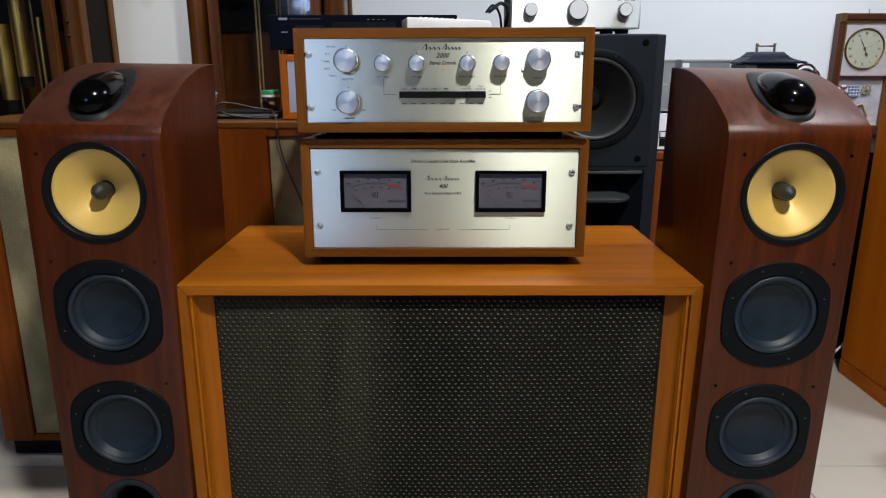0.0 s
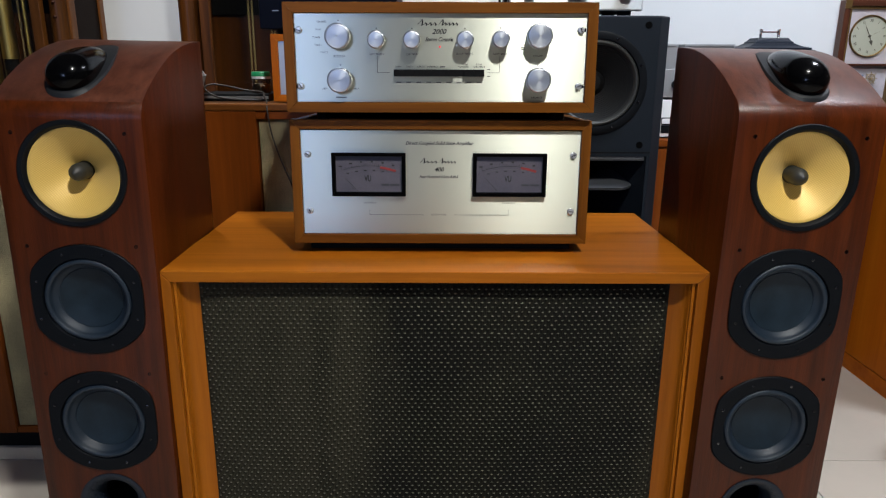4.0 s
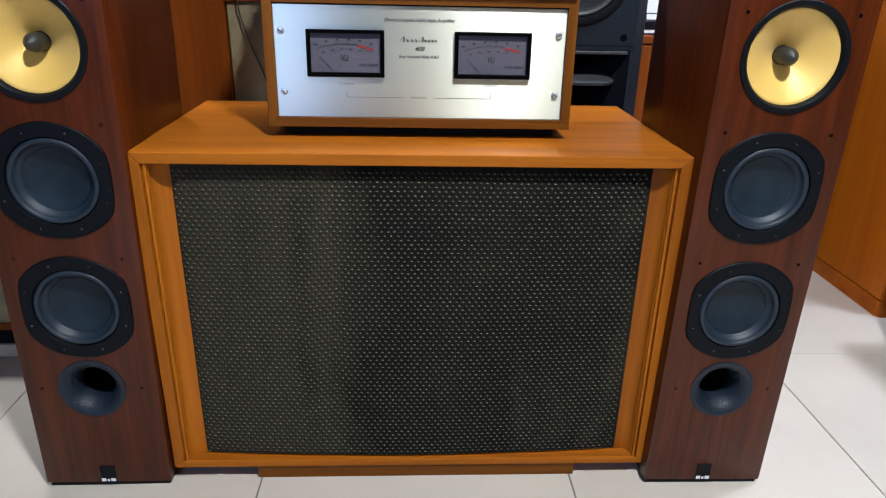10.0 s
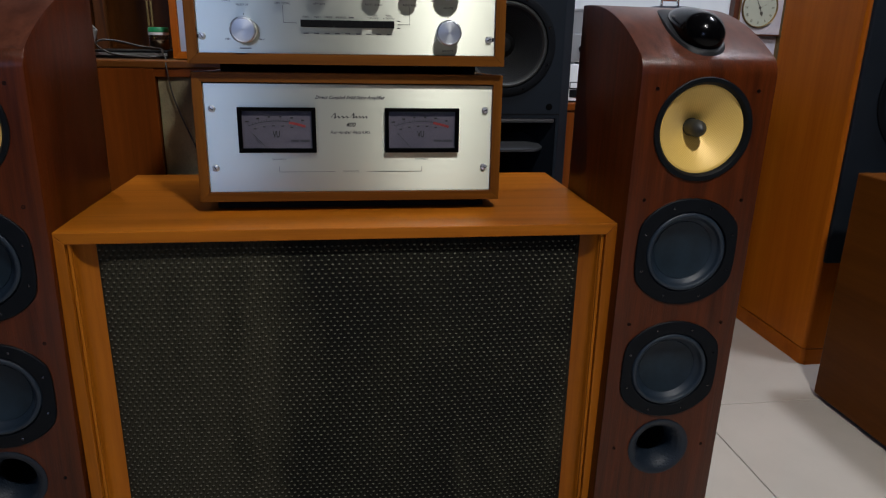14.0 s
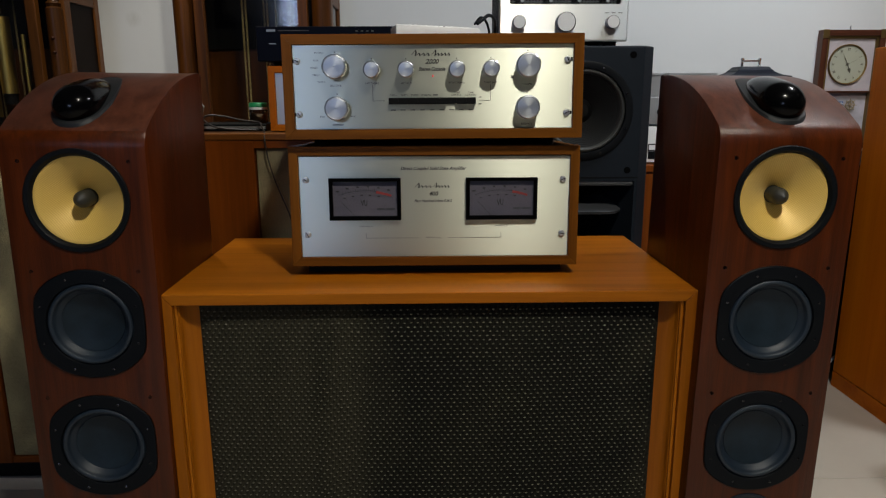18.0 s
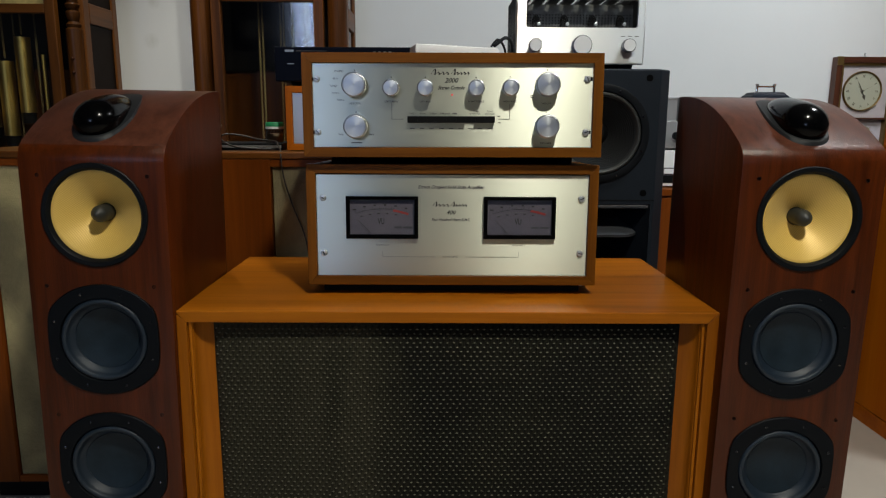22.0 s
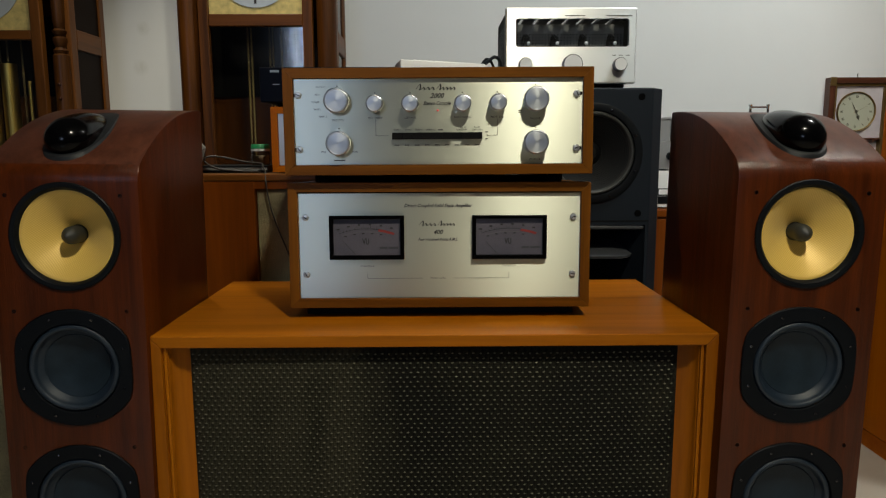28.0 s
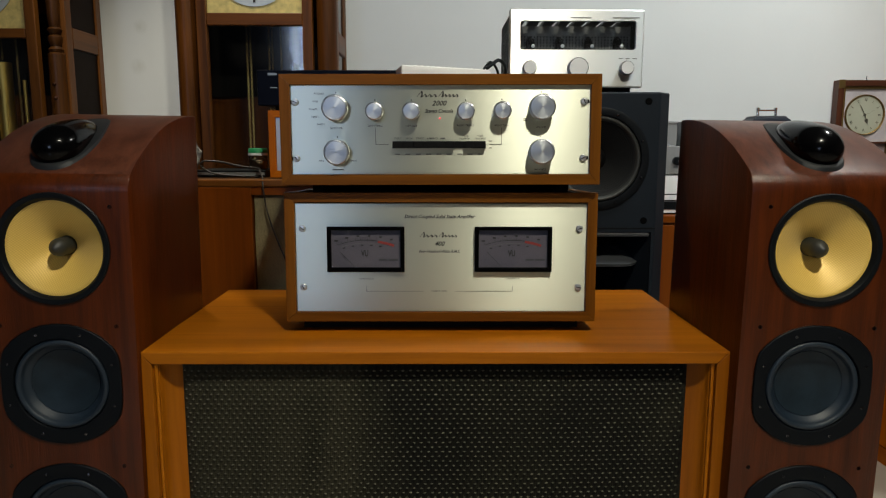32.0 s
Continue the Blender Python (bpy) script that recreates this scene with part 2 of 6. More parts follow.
def kevlar():
    m, t, b = nodes_of("yellow_woven_cone")
    v = coords(t, (1, 1, 1), False)
    rot = add(t, "ShaderNodeMapping")
    rot.inputs["Rotation"].default_value = (0, radians(38), 0)
    t.links.new(v, rot.inputs["Vector"])
    waves = []
    for d in ("X", "Z"):
        w = add(t, "ShaderNodeTexWave", Scale=120.0, Distortion=0.0)
        w.bands_direction = d
        t.links.new(rot.outputs[0], w.inputs["Vector"])
        waves.append(w.outputs[1])
    mul = add(t, "ShaderNodeMath")
    mul.operation = "ADD"
    t.links.new(waves[0], mul.inputs[0])
    t.links.new(waves[1], mul.inputs[1])
    half = add(t, "ShaderNodeMath")
    half.operation = "MULTIPLY"
    half.inputs[1].default_value = 0.5
    t.links.new(mul.outputs[0], half.inputs[0])
    t.links.new(ramp(t, half.outputs[0], [(0.1, (0.64, 0.415, 0.085)), (0.85, (0.78, 0.53, 0.125))]), b.inputs["Base Color"])
    b.inputs["Roughness"].default_value = 0.42
    b.inputs["Metallic"].default_value = 0.12
    b.inputs["Sheen Weight"].default_value = 0.15
    bump(t, b, half.outputs[0], 0.22, 0.0006)
    return m


yellow_cone = kevlar()


def dimpled():
    m, t, b = nodes_of("dimpled_port_plastic")
    b.inputs["Base Color"].default_value = (0.005, 0.0105, 0.020, 1)
    b.inputs["Roughness"].default_value = 0.52
    b.inputs["Specular IOR Level"].default_value = 0.4
    v = add(t, "ShaderNodeTexVoronoi", Scale=1.0, Randomness=0.35)
    t.links.new(coords(t, (190, 190, 190), False), v.inputs["Vector"])
    r = ramp(t, v.outputs["Distance"], [(0.15, (0, 0, 0)), (0.45, (1, 1, 1))])
    bump(t, b, r, 0.6, 0.0009)
    return m


port_plastic = dimpled()


def cloth(name, dark, light, thread, fuzz=0.5, dust=None):
    m, t, b = nodes_of(name)
    v = coords(t, (1, 1, 1), False)
    w1 = add(t, "ShaderNodeTexWave", Scale=thread, Distortion=1.5, Detail=2.0)
    w1.bands_direction = "X"
    w2 = add(t, "ShaderNodeTexWave", Scale=thread, Distortion=1.5, Detail=2.0)
    w2.bands_direction = "Z"
    n = add(t, "ShaderNodeTexNoise", Scale=3.2, Detail=3.0, Roughness=0.5, Distortion=0.6)
    n2 = add(t, "ShaderNodeTexNoise", Scale=thread * 2.2, Detail=3.0)
    for x in (w1, w2, n, n2):
        t.links.new(v, x.inputs["Vector"])
    a = add(t, "ShaderNodeMath")
    a.operation = "MULTIPLY"
    t.links.new(w1.outputs[1], a.inputs[0])
    t.links.new(w2.outputs[1], a.inputs[1])
    check = add(t, "ShaderNodeMath")
    check.operation = "MULTIPLY_ADD"
    check.inputs[1].default_value, check.inputs[2].default_value = (0.35, 0.12) if dust else (1.0, 0.0)
    t.links.new(a.outputs[0], check.inputs[0])
    c = add(t, "ShaderNodeMath")
    c.operation = "MULTIPLY_ADD"
    t.links.new(n2.outputs[0], c.inputs[0])
    c.inputs[1].default_value = fuzz
    t.links.new(check.outputs[0], c.inputs[2])
    if dust:
        waves = []
        for sign in (1, -1):
            dot = t.nodes.new("ShaderNodeVectorMath")
            dot.operation = "DOT_PRODUCT"
            dot.inputs[1].default_value = (2 * math.pi / 0.0112, 0, sign * 2 * math.pi / 0.0152)
            t.links.new(v, dot.inputs[0])
            off = add(t, "ShaderNodeMath")
            off.operation = "ADD"
            off.inputs[1].default_value = 1.2
            t.links.new(dot.outputs["Value"], off.inputs[0])
            sn = add(t, "ShaderNodeMath")
            sn.operation = "SINE"
            t.links.new(off.outputs[0], sn.inputs[0])
            up = add(t, "ShaderNodeMath")
            up.operation = "MULTIPLY_ADD"
            up.inputs[1].default_value, up.inputs[2].default_value = 0.5, 0.5
            t.links.new(sn.outputs[0], up.inputs[0])
            waves.append(up.outputs[0])
        loz = add(t, "ShaderNodeMath")
        loz.operation = "MAXIMUM"
        t.links.new(waves[0], loz.inputs[0])
        t.links.new(waves[1], loz.inputs[1])
        c2 = add(t, "ShaderNodeMath")
        c2.operation = "MULTIPLY"
        t.links.new(loz.outputs[0], c2.inputs[0])
        t.links.new(c.outputs[0], c2.inputs[1])
        c3 = add(t, "ShaderNodeMath")
        c3.operation = "MULTIPLY"
        c3.inputs[1].default_value = 1.5
        t.links.new(c2.outputs[0], c3.inputs[0])
        c = c3
    col = ramp(t, c.outputs[0], [(0.15, dark), (0.85, light)])
    stain = ramp(t, n.outputs[0], [(0.40, (0.6, 0.6, 0.6)), (0.68, (1.7, 1.7, 1.5))])
    mx = t.nodes.new("ShaderNodeMix")
    mx.data_type, mx.blend_type = "RGBA", "MULTIPLY"
    mx.inputs[0].default_value = 1.0
    t.links.new(col, mx.inputs[6])
    t.links.new(stain, mx.inputs[7])
    shade = mx.outputs[2]
    if dust:
        sep = t.nodes.new("ShaderNodeSeparateXYZ")
        t.links.new(v, sep.inputs[0])
        side = add(t, "ShaderNodeMapRange")
        side.inputs[1].default_value, side.inputs[2].default_value = -0.36, -0.04
        side.inputs[3].default_value, side.inputs[4].default_value = 0.62, 0.0
        t.links.new(sep.outputs[0], side.inputs[0])
        cloud = add(t, "ShaderNodeTexNoise", Scale=1.0, Detail=4.0, Roughness=0.55, Distortion=0.8)
        t.links.new(coords(t, (9, 9, 4), False), cloud.inputs["Vector"])
        crease = t.nodes.new("ShaderNodeFloatCurve")
        pts = crease.mapping.curves[0].points
        pts[0].location, pts[1].location = (0.0, 0.0), (1.0, 0.0)
        for p in ((0.60, 0.0), (0.67, 0.20), (0.70, 0.06), (0.74, 0.24), (0.80, 0.0)):
            pts.new(*p)
        crease.mapping.update()
        shift = add(t, "ShaderNodeMath")
        shift.operation = "ADD"
        shift.inputs[1].default_value = 0.9
        t.links.new(sep.outputs[0], shift.inputs[0])
        t.links.new(shift.outputs[0], crease.inputs["Value"])
        fold = add(t, "ShaderNodeMath")
        fold.operation = "ADD"
        t.links.new(side.outputs[0], fold.inputs[0])
        t.links.new(crease.outputs[0], fold.inputs[1])
        both = add(t, "ShaderNodeMath")
        both.operation = "ADD"
        t.links.new(fold.outputs[0], both.inputs[0])
        t.links.new(cloud.outputs[0], both.inputs[1])
        amount = ramp(t, both.outputs[0], [(0.58, (0, 0, 0)), (1.0, (0.75, 0.75, 0.75))])
        over = t.nodes.new("ShaderNodeMix")
        over.data_type = "RGBA"
        thread = t.nodes.new("ShaderNodeMix")
        thread.data_type, thread.blend_type = "RGBA", "MULTIPLY"
        thread.inputs[0].default_value = 0.6
        thread.inputs[6].default_value = (*dust, 1)
        t.links.new(ramp(t, c.outputs[0], [(0.1, (0.3, 0.3, 0.3)), (0.8, (1.5, 1.5, 1.5))]), thread.inputs[7])
        t.links.new(thread.outputs[2], over.inputs[7])
        t.links.new(amount, over.inputs[0])
        t.links.new(shade, over.inputs[6])
        shade = over.outputs[2]
    t.links.new(shade, b.inputs["Base Color"])
    b.inputs["Roughness"].default_value = 0.9
    b.inputs["Specular IOR Level"].default_value = 0.2
    bump(t, b, c.outputs[0], 0.6, 0.0015)
    return m


grille_black = cloth("black_grille_cloth", (0.0008, 0.0008, 0.0005), (0.0114, 0.0106, 0.0060), 105, 0.6, (0.032, 0.029, 0.017))
tweed = cloth("beige_tweed_cloth", (0.12, 0.10, 0.052), (0.53, 0.455, 0.27), 190, 0.7)


def painted_wall():
    m, t, b = nodes_of("white_wall_paint")
    n = add(t, "ShaderNodeTexNoise", Scale=1.1, Detail=5.0, Roughness=0.55)
    t.links.new(coords(t, (1, 1, 1), False), n.inputs["Vector"])
    paint = ramp(t, n.outputs[0], [(0.3, (0.70, 0.71, 0.71)), (0.7, (0.78, 0.785, 0.78))])
    # two faint rubbed smudges between the clocks
    rub = add(t, "ShaderNodeTexNoise", Scale=70.0, Detail=4.0)
    t.links.new(coords(t, (1, 1, 0.45), False), rub.inputs["Vector"])
    for p, size in (((-1.112, 2.74, 1.376), 0.030), ((-1.130, 2.74, 1.232), 0.034)):
        far = t.nodes.new("ShaderNodeVectorMath")
        far.operation = "DISTANCE"
        far.inputs[1].default_value = p
        t.links.new(coords(t, (1, 1, 1), False), far.inputs[0])
        near = add(t, "ShaderNodeMapRange")
        near.inputs[1].default_value, near.inputs[2].default_value = size, 0.0
        t.links.new(far.outputs["Value"], near.inputs[0])
        amount = add(t, "ShaderNodeMath")
        amount.operation = "MULTIPLY"
        t.links.new(near.outputs[0], amount.inputs[0])
        t.links.new(rub.outputs[0], amount.inputs[1])
        smear = t.nodes.new("ShaderNodeMix")
        smear.data_type = "RGBA"
        smear.inputs[7].default_value = (0.52, 0.52, 0.48, 1)
        t.links.new(amount.outputs[0], smear.inputs[0])
        t.links.new(paint, smear.inputs[6])
        paint = smear.outputs[2]
    t.links.new(paint, b.inputs["Base Color"])
    b.inputs["Roughness"].default_value = 0.7
    f = add(t, "ShaderNodeTexNoise", Scale=90.0, Detail=3.0)
    t.links.new(coords(t, (1, 1, 1), False), f.inputs["Vector"])
    bump(t, b, f.outputs[0], 0.08, 0.002)
    return m


wall_paint = painted_wall()
shop_paint = plain("brown_shop_wall", (0.060, 0.044, 0.032), 0.7, vary=0.25, blotch=2)
ceiling_paint = plain("ceiling_paint", (0.15, 0.145, 0.14), 0.8, vary=0.03)
tile_glaze = plain("cream_glazed_tile", (0.53, 0.485, 0.42), 0.18, vary=0.05, coat=0.25, blotch=4)
grout = plain("tile_grout", (0.16, 0.15, 0.135), 0.9, vary=0.2)

# ---- building blocks ----


def thing(name, m, label, category, group="", kind=""):
    ob = new(name)
    ob.empty_display_size = 0.05
    ob.matrix_basis = m
    return tagged(ob, label, category, group, kind)


def part(name, bm, material, parent, label="", smooth=None, kind=""):
    """Links a bmesh as one mesh object under a thing or under a part."""
    me = bpy.data.meshes.new(name)
    bmesh.ops.recalc_face_normals(bm, faces=bm.faces)
    bm.to_mesh(me)
    bm.free()
    me.materials.append(material)
    if smooth is not None:
        me.polygons.foreach_set("use_smooth", [True] * len(me.polygons))
        me.set_sharp_from_angle(angle=radians(smooth))
    ob = new(name, me)
    ob.parent = parent
    return tagged(ob, label, kind=kind)


def box(x0, x1, y0, y1, z0, z1, bevel=0.0, segs=2):
    bm = bmesh.new()
    bmesh.ops.create_cube(bm, size=1)
    for v in bm.verts:
        v.co = Vector(((x0 + x1) / 2 + v.co.x * (x1 - x0), (y0 + y1) / 2 + v.co.y * (y1 - y0), (z0 + z1) / 2 + v.co.z * (z1 - z0)))
    if bevel:
        bmesh.ops.bevel(bm, geom=list(bm.edges), offset=bevel, segments=segs, profile=0.5, affect="EDGES")
    return bm


def prism(points, axis, a, b, bevel=0.0, segs=2):
    """A flat outline pushed along an axis. Outlines: (y, z) for x, (x, z) for y, (x, y) for z."""
    def put(p, h):
        return {"x": (h, p[0], p[1]), "y": (p[0], h, p[1]), "z": (p[0], p[1], h)}[axis]
    bm = bmesh.new()
    lo = [bm.verts.new(put(p, a)) for p in points]
    hi = [bm.verts.new(put(p, b)) for p in points]
    bm.faces.new(lo)
    bm.faces.new(hi)
    n = len(points)
    for i in range(n):
        bm.faces.new((lo[i], lo[(i + 1) % n], hi[(i + 1) % n], hi[i]))
    bmesh.ops.recalc_face_normals(bm, faces=bm.faces)
    if bevel:
        edges = [e for e in bm.edges if len(e.link_faces) == 2 and e.calc_face_angle() > 0.6]
        bmesh.ops.bevel(bm, geom=edges, offset=bevel, segments=segs, profile=0.5, affect="EDGES")
    return bm


def lathe(profile, c=(0, 0, 0), axis="y", segs=48, arc=360):
    """Turns (radius, height) pairs round an axis through c."""
    bm = bmesh.new()
    rings = []
    n = segs if arc == 360 else segs + 1
    for r, h in profile:
        ring = []
        for i in range(n):
            a = radians(arc) * i / segs
            u, w = r * math.cos(a), r * math.sin(a)
            p = {"x": (h, u, w), "y": (u, h, w), "z": (u, w, h)}[axis]
            ring.append(bm.verts.new(Vector(c) + Vector(p)))
        rings.append(ring)
    for lo, hi in zip(rings, rings[1:]):
        for i in range(n if arc == 360 else n - 1):
            j = (i + 1) % n
            bm.faces.new((lo[i], lo[j], hi[j], hi[i]))
    bmesh.ops.remove_doubles(bm, verts=bm.verts, dist=1e-6)
    return bm


def merge(bms):
    """Several bmeshes as one."""
    out = bmesh.new()
    for b in bms:
        me = bpy.data.meshes.new("joined")
        b.to_mesh(me)
        b.free()
        out.from_mesh(me)
        bpy.data.meshes.remove(me)
    return out


def tube(points, radius, segs=8, closed=False):
    """A round rod along a line of points."""
    bm = bmesh.new()
    pts = [Vector(p) for p in points]
    rings = []
    up = Vector((0.13, 0.21, 0.97))
    for i, p in enumerate(pts):
        a, b = pts[max(i - 1, 0)], pts[min(i + 1, len(pts) - 1)]
        d = (b - a).normalized()
        u = d.cross(up).normalized()
        w = d.cross(u).normalized()
        rings.append([bm.verts.new(p + radius * (math.cos(2 * math.pi * k / segs) * u + math.sin(2 * math.pi * k / segs) * w)) for k in range(segs)])
    for lo, hi in zip(rings, rings[1:]):
        for k in range(segs):
            bm.faces.new((lo[k], lo[(k + 1) % segs], hi[(k + 1) % segs], hi[k]))
    bm.faces.new(rings[0])
    bm.faces.new(rings[-1])
    return bm


def spline(points, steps=8):
    """A smooth line through a few points."""
    p = [Vector(q) for q in points]
    p = [2 * p[0] - p[1]] + p + [2 * p[-1] - p[-2]]
    out = []
    for i in range(1, len(p) - 2):
        for k in range(steps):
            s = k / steps
            out.append(0.5 * (2 * p[i] + (p[i + 1] - p[i - 1]) * s + (2 * p[i - 1] - 5 * p[i] + 4 * p[i + 1] - p[i + 2]) * s * s + (3 * p[i] - p[i - 1] - 3 * p[i + 1] + p[i + 2]) * s ** 3))
    out.append(p[-2])
    return out


def arc_strip(cx, cz, r0, r1, a0, a1, y, n=24):
    """A thin curved band in the plane y, from angle a0 to a1 in degrees from straight up, to the right."""
    bm = bmesh.new()
    rows = []
    for i in range(n + 1):
        a = radians(a0 + (a1 - a0) * i / n)
        rows.append([bm.verts.new((cx + r * math.sin(a), y, cz + r * math.cos(a))) for r in (r0, r1)])
    for p, q in zip(rows, rows[1:]):
        bm.faces.new((p[0], p[1], q[1], q[0]))
    return bm


def cut(ob, bm):
    """Takes the solid bm out of the mesh object ob."""
    me = bpy.data.meshes.new("cutter")
    bmesh.ops.recalc_face_normals(bm, faces=bm.faces)
    bm.to_mesh(me)
    bm.free()
    tool = new("cutter", me)
    tool.parent = ob.parent
    mod = ob.modifiers.new("cut", "BOOLEAN")
    mod.operation, mod.object, mod.solver = "DIFFERENCE", tool, "EXACT"
    bpy.context.view_layer.update()
    done = bpy.data.meshes.new_from_object(ob.evaluated_get(bpy.context.evaluated_depsgraph_get()))
    ob.modifiers.clear()
    old = ob.data
    ob.data = done
    done.name = old.name
    bpy.data.meshes.remove(old)
    bpy.data.objects.remove(tool)
    bpy.data.meshes.remove(me)
    if len(done.materials) > 1:
        for p in done.polygons:
            p.material_index = 0
        while len(done.materials) > 1:
            done.materials.pop(index=len(done.materials) - 1)
    return ob


def lettering(name, words, size, material, parent, x, y, z, shear=0.0, align="CENTER", squeeze=1.0):
    """Printed words on an upright face that looks towards -y, as flat mesh."""
    data = bpy.data.curves.new(name, "FONT")
    data.body, data.size, data.shear = words, size, shear
    data.align_x, data.align_y = align, "CENTER"
    data.resolution_u = 2
    data.offset = size * 0.022 if size > 0.006 else 0.0
    tmp = bpy.data.objects.new(name, data)
    me = bpy.data.meshes.new_from_object(tmp)
    bpy.data.objects.remove(tmp)
    bpy.data.curves.remove(data)
    for v in me.vertices:
        v.co = (x + v.co.x * squeeze, y, z + v.co.y)
    me.materials.clear()
    me.materials.append(material)
    ob = new(name, me)
    ob.parent = parent
    return ob


def bar(name, x0, x1, z0, z1, y, material, parent, lean=0.0):
    """A plain printed bar on an upright face."""
    bm = bmesh.new()
    h = (z1 - z0) * lean
    bm.faces.new([bm.verts.new(p) for p in ((x0, y, z0), (x1, y, z0), (x1 + h, y, z1), (x0 + h, y, z1))])
    return part(name, bm, material, parent)


# ---- the room ----
WALL_Y = 2.74
CEIL = 2.75


def structure(name, bm, material, label, category):
    ob = part(name, bm, material, None, label)
    return tagged(ob, label, category, kind="structure")


structure("wall_north", box(-3.6, 3.6, WALL_Y, WALL_Y + 0.15, 0, CEIL), wall_paint, "white painted wall behind the shop shelves", "wall")
structure("wall_east", box(3.6, 3.75, -4.5, WALL_Y + 0.15, 0, CEIL), shop_paint, "plain brown painted side wall", "wall")
structure("wall_west", box(-3.75, -3.6, -4.5, WALL_Y + 0.15, 0, CEIL), shop_paint, "plain brown painted side wall", "wall")
south = structure("wall_south", box(-3.75, 3.75, -4.65, -4.5, 0, CEIL), shop_paint, "plain brown painted wall behind the viewer", "wall")
cut(south, box(-1.97, -1.03, -4.8, -4.3, 1.68, 2.62))
win = structure("window_1", box(-1.97, -1.03, -4.60, -4.55, 1.68, 1.73, 0.003), ceiling_paint, "white framed shop window behind the viewer", "window")
for x0, x1, z0, z1 in ((-1.97, -1.03, 2.57, 2.62), (-1.97, -1.92, 1.731, 2.569), (-1.08, -1.03, 1.731, 2.569), (-1.525, -1.475, 1.731, 2.569)):
    part("frame_bar", box(x0, x1, -4.60, -4.55, z0, z1, 0.003), ceiling_paint, win)
structure("ceiling", box(-3.75, 3.75, -4.65, WALL_Y + 0.15, CEIL, CEIL + 0.12), ceiling_paint, "plain grey painted flat ceiling", "ceiling")
floor = structure("floor", box(-3.75, 3.75, -4.65, WALL_Y + 0.15, -0.1, -0.0025), grout, "glossy cream square floor tiles with dark joints", "floor")

# ---- tower loudspeakers ----
TW, TD = 0.112, 0.305


def tower_profile(rise):
    pts = [(0.0, 0.010)]
    # front edge rounded over a radius of 40 mm into the sloping top
    for i in range(9):
        a = radians(54.6) * i / 8
        pts.append((0.04 * (1 - math.cos(a)), 0.873 + 0.04 * math.sin(a)))
    for i in range(1, 15):
        y = 0.0172 + (TD - 0.0172) * (i / 14) ** 1.15
        pts.append((y, top_height(y) + rise * y / TD))
    return pts + [(TD, 0.010)]


def top_height(y):
    return 0.894 + 0.094 * (1 - (1 - max(0.0, y) / TD) ** 2.3)


def woofer(parent, cz, name="woofer"):
    # a disc with two flat sides that run softly into the round
    outer = []
    for i in range(72):
        a = 2 * math.pi * i / 72
        c, d = 0.0985 * math.cos(a), 0.0925 * math.sin(a)
        lim = 0.0895
        if abs(c) > lim - 0.010:
            c = math.copysign(lim - 0.010 * math.exp(-(abs(c) - lim + 0.010) / 0.010), c)
        outer.append((c, d))
    bm = bmesh.new()
    n = len(outer)
    rows = []
    for shrink, y in ((1.0, 0.001), (1.0, -0.0022), (0.985, -0.0035)):
        rows.append([bm.verts.new((x * shrink, y, cz + z * shrink)) for x, z in outer])
    for rad, y in ((0.0706, -0.0035), (0.0692, -0.001), (0.0688, 0.006)):
        rows.append([bm.verts.new((rad * x / math.hypot(x, z), y, cz + rad * z / math.hypot(x, z))) for x, z in outer])
    for lo, hi in zip(rows, rows[1:]):
        for i in range(n):
            bm.faces.new((lo[i], lo[(i + 1) % n], hi[(i + 1) % n], hi[i]))
    w = part(name, bm, frame_grey, parent, "black truncated driver frame", 35)
    rim = bmesh.new()
    rows = [[rim.verts.new((x * k, y, cz + z * k)) for x, z in outer] for k, y in ((1.002, -0.0002), (1.006, -0.0008), (1.012, 0.0002))]
    for lo, hi in zip(rows, rows[1:]):
        for i in range(n):
            rim.faces.new((lo[i], lo[(i + 1) % n], hi[(i + 1) % n], hi[i]))
    part("rebate_edge", rim, tower_veneer("x"), w, "fine wooden edge round the frame", 40)
    roll = [(0.0712, 0.006), (0.0704, 0.0022), (0.0700, 0.0004)] + [(0.0655 + 0.0044 * math.cos(q), 0.0004 - 0.0040 * math.sin(q)) for q in [math.pi * k / 12 for k in range(1, 11)]] + [(0.0606, 0.0012), (0.0598, 0.0034), (0.0572, 0.0062), (0.0545, 0.0086), (0.0528, 0.0102), (0.0518, 0.0120)]
    part("surround", lathe([(rad * 0.978, y) for rad, y in roll], (0, 0, cz), segs=64), rubber, w, "dark rubber roll surround", 60)
    dish = [(0.0522, 0.0118), (0.0513, 0.0108), (0.0500, 0.0112)] + [(0.0500 * (1 - k / 10), 0.0112 + 0.0085 * (1 - (1 - k / 10) ** 2)) for k in range(0, 11)]
    part("cone", lathe([(rad * 0.978, y) for rad, y in dish], (0, 0, cz), segs=64), cone_dark, w, "dark dished woofer cone", 60)
    for k in range(8):
        a = math.pi / 8 + k * math.pi / 4
        x, z = 0.0822 * math.cos(a), 0.0822 * math.sin(a)
        part("screw", lathe([(0.0, -0.0034), (0.0010, -0.0036), (0.0013, -0.0050), (0.0020, -0.0047), (0.0024, -0.0034)], (x, 0, cz + z), segs=12), dark_screw, w)
    return w


